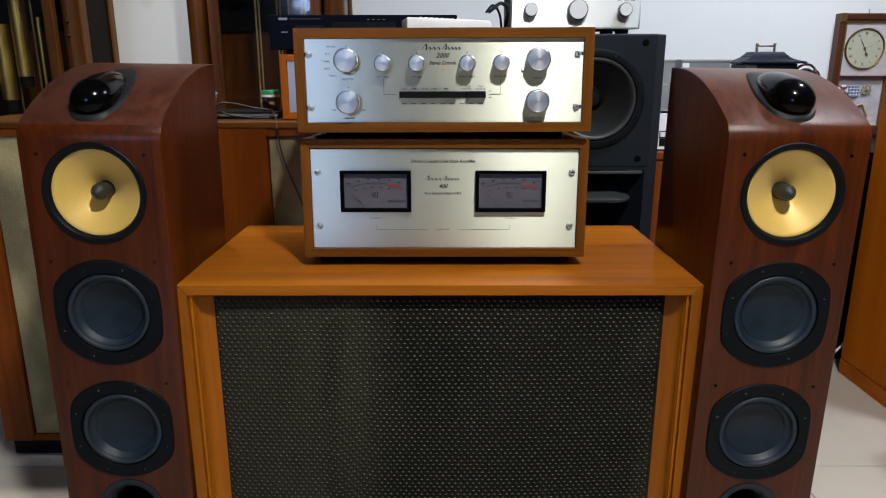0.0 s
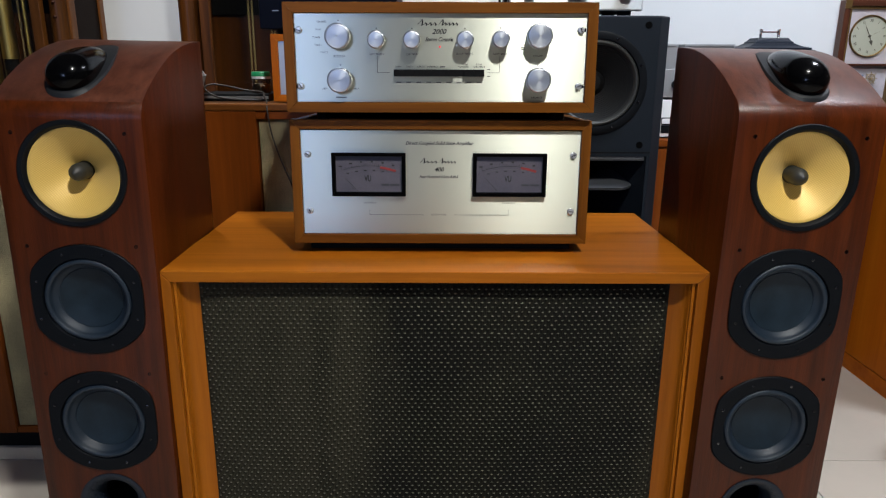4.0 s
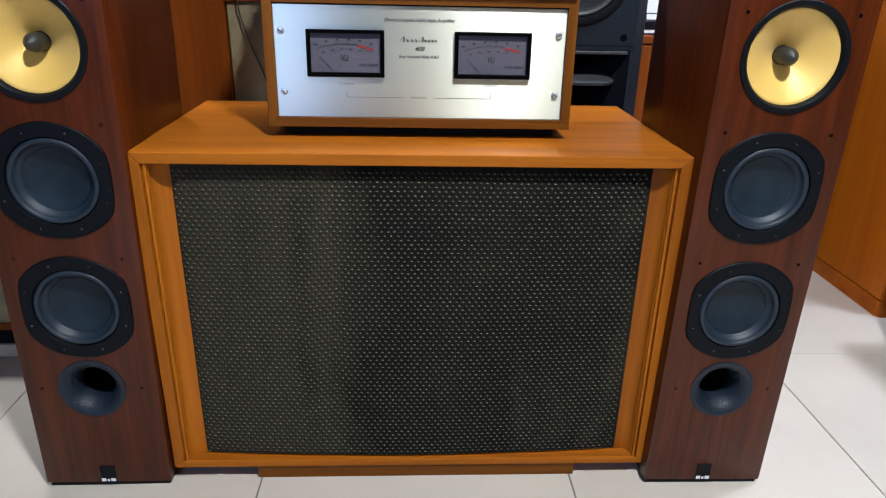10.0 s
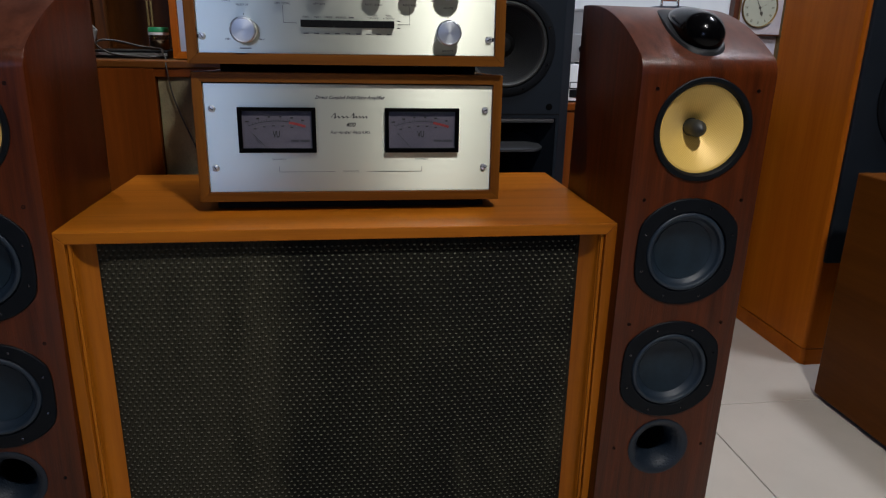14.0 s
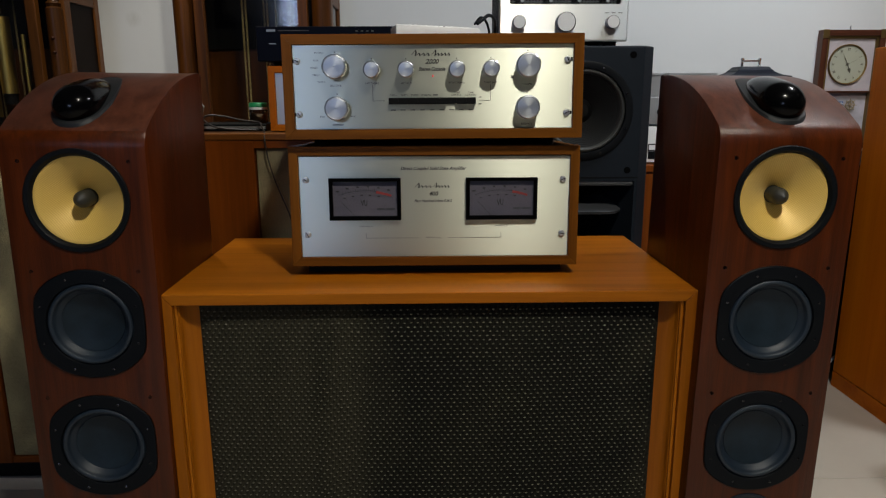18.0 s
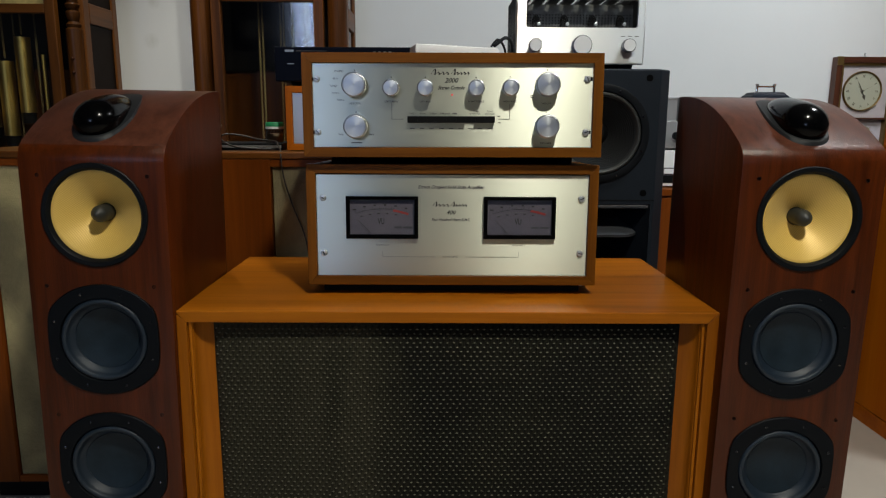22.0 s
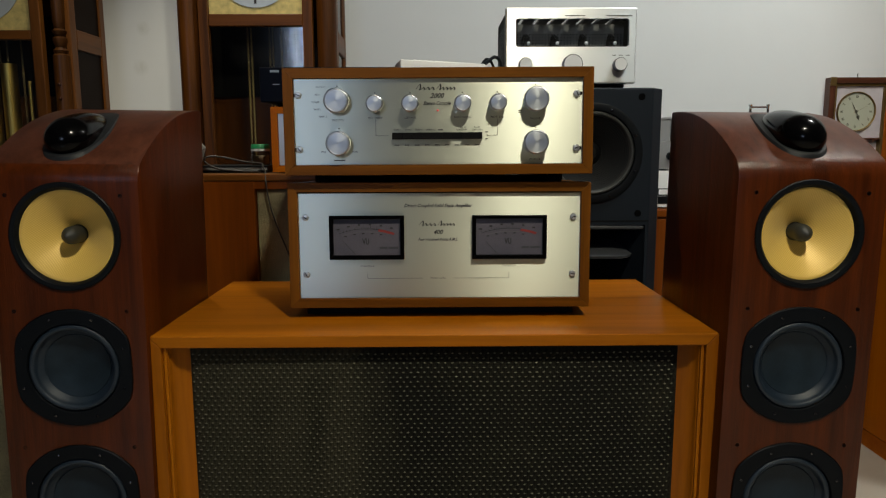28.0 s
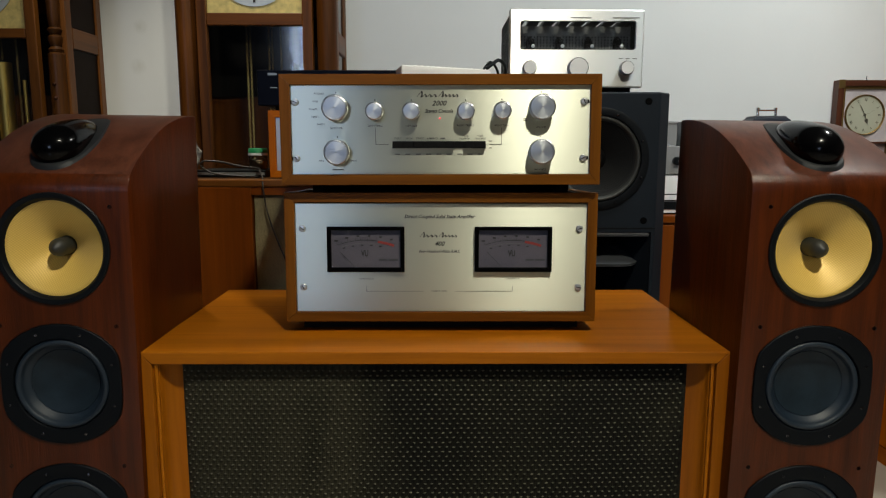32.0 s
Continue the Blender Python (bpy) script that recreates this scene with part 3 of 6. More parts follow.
def tower_speaker(m, label, rise=0.0, pod_x=0.0):
    t = thing("tower_loudspeaker", m, label, "loudspeaker", "pair of tower loudspeakers")
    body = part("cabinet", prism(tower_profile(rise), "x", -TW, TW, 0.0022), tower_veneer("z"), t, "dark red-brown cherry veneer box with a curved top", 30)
    holes = [lathe([(0.0, -0.05), (0.0780, -0.05), (0.0780, 0.08), (0.0, 0.08)], (0, 0, 0.791), segs=64)]
    holes += [lathe([(0.0, -0.05), (0.0780, -0.05), (0.0780, 0.08), (0.0, 0.08)], (0, 0, z), segs=64) for z in (0.588, 0.371)]
    holes += [lathe([(0.0, -0.05), (0.0520, -0.05), (0.0520, 0.15), (0.0, 0.15)], (0, 0, 0.214), segs=48)]
    cut(body, merge(holes))
    # the grain follows the bent top, coloured paler to stand in for its sheen
    body.data.materials.append(sheen_veneer("y"))
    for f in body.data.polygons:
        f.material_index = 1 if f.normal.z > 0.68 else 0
    body.data.polygons.foreach_set("use_smooth", [True] * len(body.data.polygons))
    body.data.set_sharp_from_angle(angle=radians(30))
    part("plinth", box(-TW + 0.004, TW - 0.004, 0.004, TD - 0.004, 0.0, 0.011, 0.002), black_plastic, t, "thin black plastic plinth")
    # midrange
    z = 0.791
    ring = [(0.0822, 0.001), (0.0822, -0.002), (0.0806, -0.0034), (0.0745, -0.0030), (0.0712, 0.0005), (0.0698, 0.006)]
    mid = part("midrange_driver", lathe(ring, (0, 0, z), segs=72), black_plastic, t, "black ring round a woven cone", 35)
    cone = [(0.0702, 0.0045), (0.0690, 0.0040)] + [(0.0690 - 0.0545 * s, 0.0045 + 0.036 * s ** 1.12) for s in [k / 14 for k in range(1, 15)]]
    part("cone", lathe(cone, (0, 0, z), segs=72), yellow_cone, mid, "yellow woven fibre cone", 60)
    plug = [(0.0138, 0.045), (0.0138, 0.024), (0.0135, 0.019)] + [(0.0135 * (1 - s ** 2.3), 0.019 - 0.019 * s) for s in [k / 9 for k in range(1, 10)]]
    part("phase_plug", lathe(plug, (0, 0, z), segs=36), plain("plug_grey", (0.022, 0.023, 0.02), 0.5), mid, "black bullet-shaped phase plug", 60)
    for zc in (0.588, 0.371):
        woofer(t, zc)
    # bass port
    z = 0.214
    flare = [(0.0570, 0.0008), (0.0570, -0.0018), (0.0555, -0.0024)]
    flare += [(0.0555 - 0.0255 * math.sin(a), 0.040 * (1 - math.cos(a)) - 0.0024) for a in [math.pi / 2 * k / 12 for k in range(1, 13)]]
    port = part("bass_port", lathe(flare, (0, 0, z), segs=56), port_plastic, t, "dimpled black flared reflex port", 50)
    part("port_tube", lathe([(0.0302, 0.0372), (0.0302, 0.135), (0.0, 0.135)], (0, 0, z), segs=40), black_matte, port, "plain black port tube", 50)
    # grille sockets
    for x in (-0.084, 0.084):
        for z in (0.853, 0.677, 0.459, 0.215):
            part("grille_socket", lathe([(0.0030, 0.0004), (0.0028, -0.0006), (0.0022, -0.0005), (0.0020, 0.0), (0.0, 0.0)], (x, 0, z), segs=16), black_matte, t)
    # badge
    badge = part("badge", box(-0.0135, 0.0135, -0.0015, 0.001, 0.011, 0.047, 0.0006), black_plastic, t, "small dark badge with a pale mark")
    bar("badge_mark", -0.0125, -0.0045, 0.0135, 0.0205, -0.0021, white_plastic, badge)
    bar("badge_mark", -0.0025, 0.0020, 0.0135, 0.0185, -0.0021, white_plastic, badge)
    bar("badge_mark", 0.0040, 0.0125, 0.0135, 0.0205, -0.0021, white_plastic, badge)
    # tweeter pod: a rounded tube that lies on a teardrop plate
    plate = bmesh.new()
    rows = []
    for i in range(49):
        s = (i / 48) ** 1.4
        y = 0.014 + 0.178 * s
        if s < 0.36:
            w = 0.0425 * max(0.0, 1 - ((0.36 - s) / 0.36) ** 2.2) ** 0.42
        else:
            w = 0.0425 - 0.027 * ((s - 0.36) / 0.64) ** 1.5
        if s > 0.93:
            w *= math.sqrt(max(0.02, 1 - ((s - 0.93) / 0.07) ** 2))
        zt = top_height(y) + rise * y / TD
        high = 0.006 - 0.0045 * max(0.0, (s - 0.45) / 0.55)
        rows.append([plate.verts.new((x + pod_x, y, zt + h)) for x, h in ((-w - 0.004, -0.006), (-w, high - 0.0015), (-0.80 * w, high), (0.80 * w, high), (w, high - 0.0015), (w + 0.004, -0.006))])
    for p, q in zip(rows, rows[1:]):
        for k in range(5):
            plate.faces.new((p[k], p[k + 1], q[k + 1], q[k]))
    plate.faces.new(rows[0])
    plate.faces.new(rows[-1])
    base = part("tweeter_base", plate, plain("pod_grey", (0.011, 0.012, 0.014), 0.55, spec=0.3), t, "matt dark grey teardrop plate", 40)
    prof = []
    for k in range(0, 23):
        a = math.pi * k / 22
        half_len = 0.040 if a < math.pi / 2 else 0.105
        prof.append((0.0360 * math.sin(a) ** 0.92, 0.051 - half_len * math.cos(a)))
    pod = lathe(prof, (0, 0, 0), segs=56)
    for v in pod.verts:
        v.co.z = v.co.z * 0.90 + 0.9385 + (0.15 if v.co.y < 0.05 else 0.23) * (v.co.y - 0.05)
        v.co.x += pod_x
    part("tweeter_tube", pod, black_gloss, base, "glossy black rounded tweeter housing", 50)
    return t


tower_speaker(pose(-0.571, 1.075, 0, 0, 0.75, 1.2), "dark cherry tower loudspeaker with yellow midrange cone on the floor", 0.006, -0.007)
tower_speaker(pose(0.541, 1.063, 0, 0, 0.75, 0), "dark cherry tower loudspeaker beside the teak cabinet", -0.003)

# ---- low teak cabinet with a cloth grille ----
CX0, CX1, CY0, CY1, CZ0, CZ1 = -0.455, 0.437, 1.090, 1.540, 0.028, 0.632


def teak_cabinet(m, x0, x1, depth, z0, z1, label, flecks=True):
    c = thing("speaker_cabinet", m, label, "cabinet")
    th = 0.019
    # mitred shell boards
    part("top_board", prism([(x0, z1), (x1, z1), (x1 - th, z1 - th), (x0 + th, z1 - th)], "y", 0, depth, 0.0014), teak("x"), c, "honey-coloured teak top with mitred ends")
    part("side_board", prism([(x0, z1), (x0 + th, z1 - th), (x0 + th, z0 + 0.0125), (x0, z0)], "y", 0.0003, depth, 0.0014), teak("z"), c)
    part("side_board", prism([(x1, z1), (x1 - th, z1 - th), (x1 - th, z0 + 0.0125), (x1, z0)], "y", 0.0003, depth, 0.0014), teak("z"), c)
    part("bottom_board", prism([(x0, z0), (x1, z0), (x1 - th, z0 + 0.0125), (x0 + th, z0 + 0.0125)], "y", 0.0006, depth, 0.0014), teak("x"), c)
    part("back_panel", box(x0 + th, x1 - th, depth - 0.02, depth - 0.002, z0 + th, z1 - th), console_wood("x"), c)
    # sloping inner mouldings
    xi0, xi1, zi0, zi1 = x0 + th, x1 - th, z0 + 0.0125, z1 - th
    wd = 0.041
    deep = 0.030

    for side in (0, 1):
        def at(x):
            return x if side == 0 else xi0 + xi1 - x
        bead = [(at(xi0), 0.0035), (at(xi0 + 0.0006), 0.0085), (at(xi0 + 0.0018), 0.0085), (at(xi0 + 0.0024), 0.0045), (at(xi0 + 0.0046), 0.0038), (at(xi0 + 0.0068), 0.0045), (at(xi0 + 0.0072), 0.0095), (at(xi0 + 0.0072), 0.042), (at(xi0), 0.042)]
        part("side_bead", prism(bead, "z", zi0, zi1), teak("z"), c, "thin teak bead with a groove")
        cove = [(at(xi0 + 0.0073), 0.0088), (at(xi0 + 0.0084), 0.0088)]
        cove += [(at(xi0 + wd - (wd - 0.0086) * math.cos(q)), 0.0092 + (deep - 0.0092) * math.sin(q)) for q in [math.pi / 2 * k / 9 for k in range(10)]]
        cove += [(at(xi0 + wd), deep + 0.012), (at(xi0 + 0.0073), deep + 0.012)]
        part("side_moulding", prism(cove, "z", zi0, zi1), teak("z"), c, "hollow teak moulding beside the grille", 30)
    pts = [(0.0065, zi0), (0.0065, zi0 + 0.001), (0.011, zi0 + 0.0015), (deep - 0.004, zi0 + 0.003), (deep - 0.004, zi0), ]
    part("bottom_moulding", prism(pts, "x", xi0 + 0.002, xi1 - 0.002, 0.0008), teak("x"), c)
    # grille: a cloth that bulges slightly on its board
    gx0, gx1, gz0, gz1 = xi0 + wd - 0.006, xi1 - wd + 0.006, zi0 + 0.0045, zi1 - 0.003
    nx, nz = 110, 40
    bm = bmesh.new()
    grid = []

    def bulge(u, w):
        edge = min(u, 1 - u, w, 1 - w)
        e = min(1.0, edge / 0.035)
        return deep - 0.009 * math.sqrt(1 - (1 - e) ** 2) - 0.016 * math.sin(math.pi * u) ** 0.8 * (1 - w) ** 0.6 + 0.0009 * noise.noise((u * 5, w * 3, 2.0)) - 0.0060 * math.exp(-((u - 0.27 - 0.03 * noise.noise((w * 2.5, 0.3, 1.0))) / 0.02) ** 2) * math.sin(math.pi * w) + 0.0050 * math.exp(-((u - 0.325 - 0.03 * noise.noise((w * 2.5, 0.3, 4.0))) / 0.018) ** 2) * math.sin(math.pi * w)

    for j in range(nz + 1):
        w = j / nz
        w = 0.5 - 0.5 * math.cos(math.pi * w) * (0.75 + 0.25 * abs(math.cos(math.pi * w)))
        row = []
        for i in range(nx + 1):
            u = 0.5 - 0.5 * math.cos(math.pi * i / nx) * (0.75 + 0.25 * abs(math.cos(math.pi * i / nx)))
            sag = 0.003 * (1 - w) * (0.5 - abs(u - 0.5))
            row.append(bm.verts.new((gx0 + (gx1 - gx0) * u, bulge(u, w), gz0 - sag + (gz1 - gz0 + sag) * w)))
        grid.append(row)
    for p, q in zip(grid, grid[1:]):
        for k in range(nx):
            bm.faces.new((p[k], p[k + 1], q[k + 1], q[k]))
    part("grille_cloth", bm, grille_black, c, "black cloth woven with pale flecks", 60)
    if flecks:
        rng = random.Random(5)
        verts, faces = [], []
        px, pz = 0.0112, 0.0076
        nrow, ncol = int((gz1 - gz0 - 0.004) / pz), int((gx1 - gx0 - 0.006) / px)
        for j in range(nrow):
            w = (0.004 + j * pz) / (gz1 - gz0)
            for i in range(ncol):
                wob = 0.004 * noise.noise((i * 0.05, j * 0.06, 7.0))
                u = (0.006 + (i + 0.5 * (j % 2)) * px) / (gx1 - gx0)
                if u > 0.99:
                    continue
                x = gx0 + (gx1 - gx0) * u + rng.uniform(-0.0006, 0.0006)
                z = gz0 + 0.004 + j * pz + wob * 0.35 + rng.uniform(-0.0004, 0.0004)
                y = bulge(u, min(0.99, w)) - 0.0002
                a, h = rng.uniform(0.0022, 0.0029), rng.uniform(0.0014, 0.0018)
                s = rng.uniform(-0.0004, 0.0006)
                k = len(verts)
                verts += [(x - a, y, z - s), (x, y, z - h), (x + a, y, z + s), (x, y, z + h), (x - a * 0.3, y - 0.0011, z), (x + a * 0.3, y - 0.0011, z)]
                faces += [(k, k + 1, k + 4), (k + 1, k + 5, k + 4), (k + 1, k + 2, k + 5), (k + 2, k + 3, k + 5), (k + 3, k + 4, k + 5), (k + 3, k, k + 4)]
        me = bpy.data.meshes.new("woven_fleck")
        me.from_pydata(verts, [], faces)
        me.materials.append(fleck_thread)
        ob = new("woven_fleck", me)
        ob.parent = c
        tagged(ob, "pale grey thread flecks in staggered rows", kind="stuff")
    return c


def fleck():
    m, t, b = nodes_of("pale_thread")
    g = t.nodes.new("ShaderNodeNewGeometry")
    tone = ramp(t, g.outputs["Random Per Island"], [(0.0, (0.060, 0.058, 0.037)), (0.5, (0.088, 0.085, 0.056)), (1.0, (0.130, 0.125, 0.085))])
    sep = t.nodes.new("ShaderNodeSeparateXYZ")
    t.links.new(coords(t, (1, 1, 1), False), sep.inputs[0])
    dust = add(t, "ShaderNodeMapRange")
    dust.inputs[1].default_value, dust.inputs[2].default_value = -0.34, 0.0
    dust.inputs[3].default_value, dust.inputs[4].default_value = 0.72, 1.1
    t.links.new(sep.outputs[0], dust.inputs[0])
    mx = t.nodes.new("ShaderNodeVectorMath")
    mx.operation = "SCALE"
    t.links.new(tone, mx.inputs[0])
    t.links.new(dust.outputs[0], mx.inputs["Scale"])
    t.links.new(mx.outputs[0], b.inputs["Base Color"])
    b.inputs["Roughness"].default_value = 0.55
    return m


fleck_thread = fleck()
cab = teak_cabinet(pose(0, CY0, 0), CX0, CX1, CY1 - CY0, CZ0, CZ1, "low honey-teak speaker cabinet with black flecked grille cloth")
part("plinth", box(-0.303, 0.300, 0.004, CY1 - CY0 - 0.03, 0.0, CZ0, 0.001), case_walnut("x"), cab, "recessed brown wooden plinth")

# ---- amplifiers ----


def rect_frame(parent, x0, x1, z0, z1, w, y0, y1, mat, name, lip=0.0):
    """Four mitred rails round an opening; the front edge slopes inwards by lip."""
    xs, zs = (x0 + w, x1 - w), (z0 + w, z1 - w)
    for a, b, c, d, ax in (
        ((x0, z1), (x1, z1), (xs[1], zs[1]), (xs[0], zs[1]), "x"),
        ((x0, z0), (x1, z0), (xs[1], zs[0]), (xs[0], zs[0]), "x"),
        ((x0, z0), (x0, z1), (xs[0], zs[1]), (xs[0], zs[0]), "z"),
        ((x1, z0), (x1, z1), (xs[1], zs[1]), (xs[1], zs[0]), "z"),
    ):
        part(name, prism([a, b, c, d], "y", y0, y1, 0.0006), mat(ax) if callable(mat) else mat, parent)


def knob(parent, x, z, r, depth, y):
    body = [(r * 0.93, y), (r * 0.93, y - 0.003), (r, y - 0.004), (r, y - depth + 0.0012), (r - 0.0012, y - depth)]
    k = part("knob", lathe(body, (x, 0, z), segs=40), knob_side, parent, "turned aluminium knob", 30)
    face = [(r - 0.0012, y - depth), (r * 0.86, y - depth - 0.0004), (r * 0.84, y - depth + 0.0003), (r * 0.4, y - depth - 0.0002), (0.0008, y - depth - 0.0003)]
    part("knob_face", lathe(face, (x, 0, z), segs=40), knob_face, k, "spun aluminium face", 40)
    part("pointer_dot", lathe([(0.0, y - 0.0006), (0.0011, y - 0.0006)], (x, 0, z + r + 0.0045), segs=10), ink, parent)


def panel_screw(parent, x, z, y, spin):
    s = part("panel_screw", lathe([(0.0056, y), (0.0056, y - 0.0022), (0.0045, y - 0.0038), (0.0, y - 0.0046)], (x, 0, z), segs=18), steel, parent, "bright steel panel screw", 40)
    bm = box(-0.0036, 0.0036, y - 0.0052, y - 0.0040, -0.0006, 0.0006)
    bmesh.ops.rotate(bm, cent=(0, 0, 0), matrix=Matrix.Rotation(spin, 3, "Y"), verts=bm.verts)
    bmesh.ops.translate(bm, vec=(x, 0, z), verts=bm.verts)
    part("slot", bm, black_matte, s)


def script_mark(parent, x, z, wide, high, y):
    """The maker's mark as two flowing pen lines, thick on the downstroke, with no letters in them."""
    for u0, u1, waves in ((0.0, 0.47, 4), (0.53, 1.0, 5)):
        bm = bmesh.new()
        n = 26 * waves
        line = []
        for i in range(n + 1):
            s = i / n
            q = 2 * math.pi * waves * s
            first = max(0.0, 1 - s * waves * 1.05)
            amp = high * (0.25 + 0.55 * first)
            px = x - wide / 2 + wide * (u0 + (u1 - u0) * s) + wide * 0.010 * math.sin(2 * q) - wide * 0.02 * first * math.cos(q)
            pz = z - high * 0.12 + amp * math.sin(q - 0.6) * 0.9 + high * 0.30 * first
            line.append(Vector((px + 0.45 * (pz - z), 0, pz)))
        rails = []
        for i, p in enumerate(line):
            d = (line[min(i + 1, n)] - line[max(i - 1, 0)]).normalized()
            w = high * (0.035 + 0.085 * abs(d.z)) if d.z < 0 else high * 0.04
            side = Vector((-d.z, 0, d.x)) * w
            rails.append((bm.verts.new((p.x + side.x, y, p.z + side.z)), bm.verts.new((p.x - side.x, y, p.z - side.z))))
        for p, q in zip(rails, rails[1:]):
            bm.faces.new((p[0], q[0], q[1], p[1]))
        part("maker_mark", bm, ink, parent)


def amp_case(t, x, z0, z1, depth, tray, th=0.0165):
    """Wooden sleeve round a panel; front edge at y = 0."""
    rect_frame(t, -x, x, z0, z1, th, 0.0, 0.03, case_walnut, "front_rail")
    part("side_board", box(-x + 0.0005, -x + th, 0.0305, depth, z0 + 0.001, z1 - 0.001, 0.001), case_walnut("y"), t, "walnut side of the case")
    part("side_board", box(x - th, x - 0.0005, 0.0305, depth, z0 + 0.001, z1 - 0.001, 0.001), case_walnut("y"), t, "walnut side of the case")
    part("bottom_board", box(-x + th, x - th, 0.0305, depth, z0 + 0.002, z0 + 0.014), black_matte, t)
    if tray:
        part("chassis_top", box(-x + th, x - th, 0.0305, depth - 0.01, z1 - 0.03, z1 - 0.018), black_matte, t, "black steel chassis top")
        part("heat_cover", box(-x + 0.03, x - 0.04, 0.10, depth - 0.03, z1 - 0.0178, z1 + 0.0100, 0.002), black_matte, t, "raised black ventilated cover")
    else:
        part("top_board", box(-x + th, x - th, 0.0305, depth, z1 - 0.014, z1 - 0.001, 0.001), case_walnut("x"), t, "walnut top of the case")
    part("back_plate", box(-x + th, x - th, depth - 0.01, depth - 0.004, z0 + 0.014, z1 - 0.032), black_matte, t)


AMP_Y, AMP_Z = 1.2, 0.632
power = thing("power_amplifier", pose(0, AMP_Y, AMP_Z, -1.6, 0, 0), "walnut-cased power amplifier with silver front and two meters", "amplifier")
amp_case(power, 0.2555, 0.0185, 0.232, 0.27, True, 0.0160)
PY = 0.0065
part("front_panel", box(-0.2405, 0.2405, PY, PY + 0.005, 0.0345, 0.2140, 0.0008), panel_metal, power, "brushed aluminium front panel")
for x in (-0.215, 0.215):
    for y in (0.045, 0.24):
        part("foot", lathe([(0.0, 0.0), (0.014, 0.0), (0.016, 0.004), (0.016, 0.0195), (0.0, 0.0195)], (x, y, 0), "z", 20), black_matte, power)
part("kick_plate", box(-0.232, 0.232, 0.026, 0.25, 0.003, 0.0190), black_matte, power, "dark recessed base plate")
PF = PY - 0.0005
for x, z, s in ((-0.2275, 0.173, 0.6), (0.2275, 0.173, -0.3), (-0.2275, 0.0755, 1.1), (0.2275, 0.0755, 0.2)):
    panel_screw(power, x, z, PY, s)


def vu_face():
    m, t, b = nodes_of("meter_face_paper")
    n = add(t, "ShaderNodeTexNoise", Scale=14.0, Detail=3.0)
    t.links.new(coords(t, (1, 1, 1), False), n.inputs["Vector"])
    t.links.new(ramp(t, n.outputs[0], [(0.3, (0.080, 0.073, 0.098)), (0.7, (0.116, 0.102, 0.124))]), b.inputs["Base Color"])
    b.inputs["Roughness"].default_value = 0.7
    return m


meter_paper = vu_face()
red_ink = plain("red_scale_ink", (0.27, 0.030, 0.026), 0.6)


def vu_meter(parent, cx):
    x0, x1, z0, z1 = cx - 0.0635, cx + 0.0635, 0.1015, 0.1765
    mt = part("meter", box(x0 + 0.005, x1 - 0.005, PY - 0.0012, PY - 0.0006, z0 + 0.005, z1 - 0.0045), meter_paper, parent, "grey-mauve level meter face")
    for a, b, c, d in (
        ((x0, z1), (x1, z1), (x1 - 0.0068, z1 - 0.006), (x0 + 0.0068, z1 - 0.006)),
        ((x0, z0), (x1, z0), (x1 - 0.0068, z0 + 0.0075), (x0 + 0.0068, z0 + 0.0075)),
        ((x0, z0), (x0, z1), (x0 + 0.0068, z1 - 0.006), (x0 + 0.0068, z0 + 0.0075)),
        ((x1, z0), (x1, z1), (x1 - 0.0068, z1 - 0.006), (x1 - 0.0068, z0 + 0.0075)),
    ):
        part("bezel", prism([a, b, c, d], "y", PY - 0.008, PY - 0.0004, 0.001), black_gloss, mt, "glossy black bezel")
    y = PY - 0.0018
    pz, px = 0.0140, cx
    part("scale_line", arc_strip(px, pz, 0.1394, 0.1401, -19.5, 8, y), ink, mt)
    part("scale_line", arc_strip(px, pz, 0.1345, 0.1349, -18, 17, y), grey_ink, mt)
    part("red_band", arc_strip(px, pz, 0.1365, 0.1405, 8, 19.5, y), red_ink, mt, "red overload band")
    ticks = bmesh.new()
    for k in range(17):
        a = -19.5 + 27.5 * (k / 16) ** 0.8
        s = arc_strip(px, pz, 0.1396, 0.1445 if k % 3 == 0 else 0.1425, a, a + 0.2, y, 1)
        me = bpy.data.meshes.new("tick")
        s.to_mesh(me)
        s.free()
        ticks.from_mesh(me)
        bpy.data.meshes.remove(me)
    part("scale_ticks", ticks, ink, mt)
    for k, wide in enumerate((0.006, 0.005, 0.004, 0.004, 0.0045, 0.0045)):
        a = radians(-19.5 + k * 7.2)
        bx, bz = px + 0.1470 * math.sin(a), pz + 0.1470 * math.cos(a)
        bar("scale_figure", bx - wide / 2, bx + wide / 2, bz - 0.0012, bz + 0.0012, y, ink, mt)
    for k in range(5):
        a = radians(-16 + k * 6.6)
        bx, bz = px + 0.1318 * math.sin(a), pz + 0.1318 * math.cos(a)
        bar("scale_figure", bx - 0.0022, bx + 0.0022, bz - 0.0008, bz + 0.0008, y, ink, mt)
    lettering("unit_mark", "VU", 0.0145, ink, mt, cx - 0.002, y, z0 + 0.030, squeeze=0.62)
    bar("meter_mark", cx + 0.021, cx + 0.0345, z0 + 0.0180, z0 + 0.0215, y, faint_ink, mt)
    bar("meter_mark", cx + 0.0365, cx + 0.0525, z0 + 0.0180, z0 + 0.0215, y, faint_ink, mt)
    part("needle", tube([(cx - 0.0195, y - 0.0012, 0.1100), (cx - 0.0425, y - 0.0012, 0.1345)], 0.0004, 5), ink, mt)
    g = part("meter_glass", box(x0 + 0.0052, x1 - 0.0052, PY - 0.0052, PY - 0.0046, z0 + 0.006, z1 - 0.0048), clear_glass, mt)
    g.visible_shadow = False


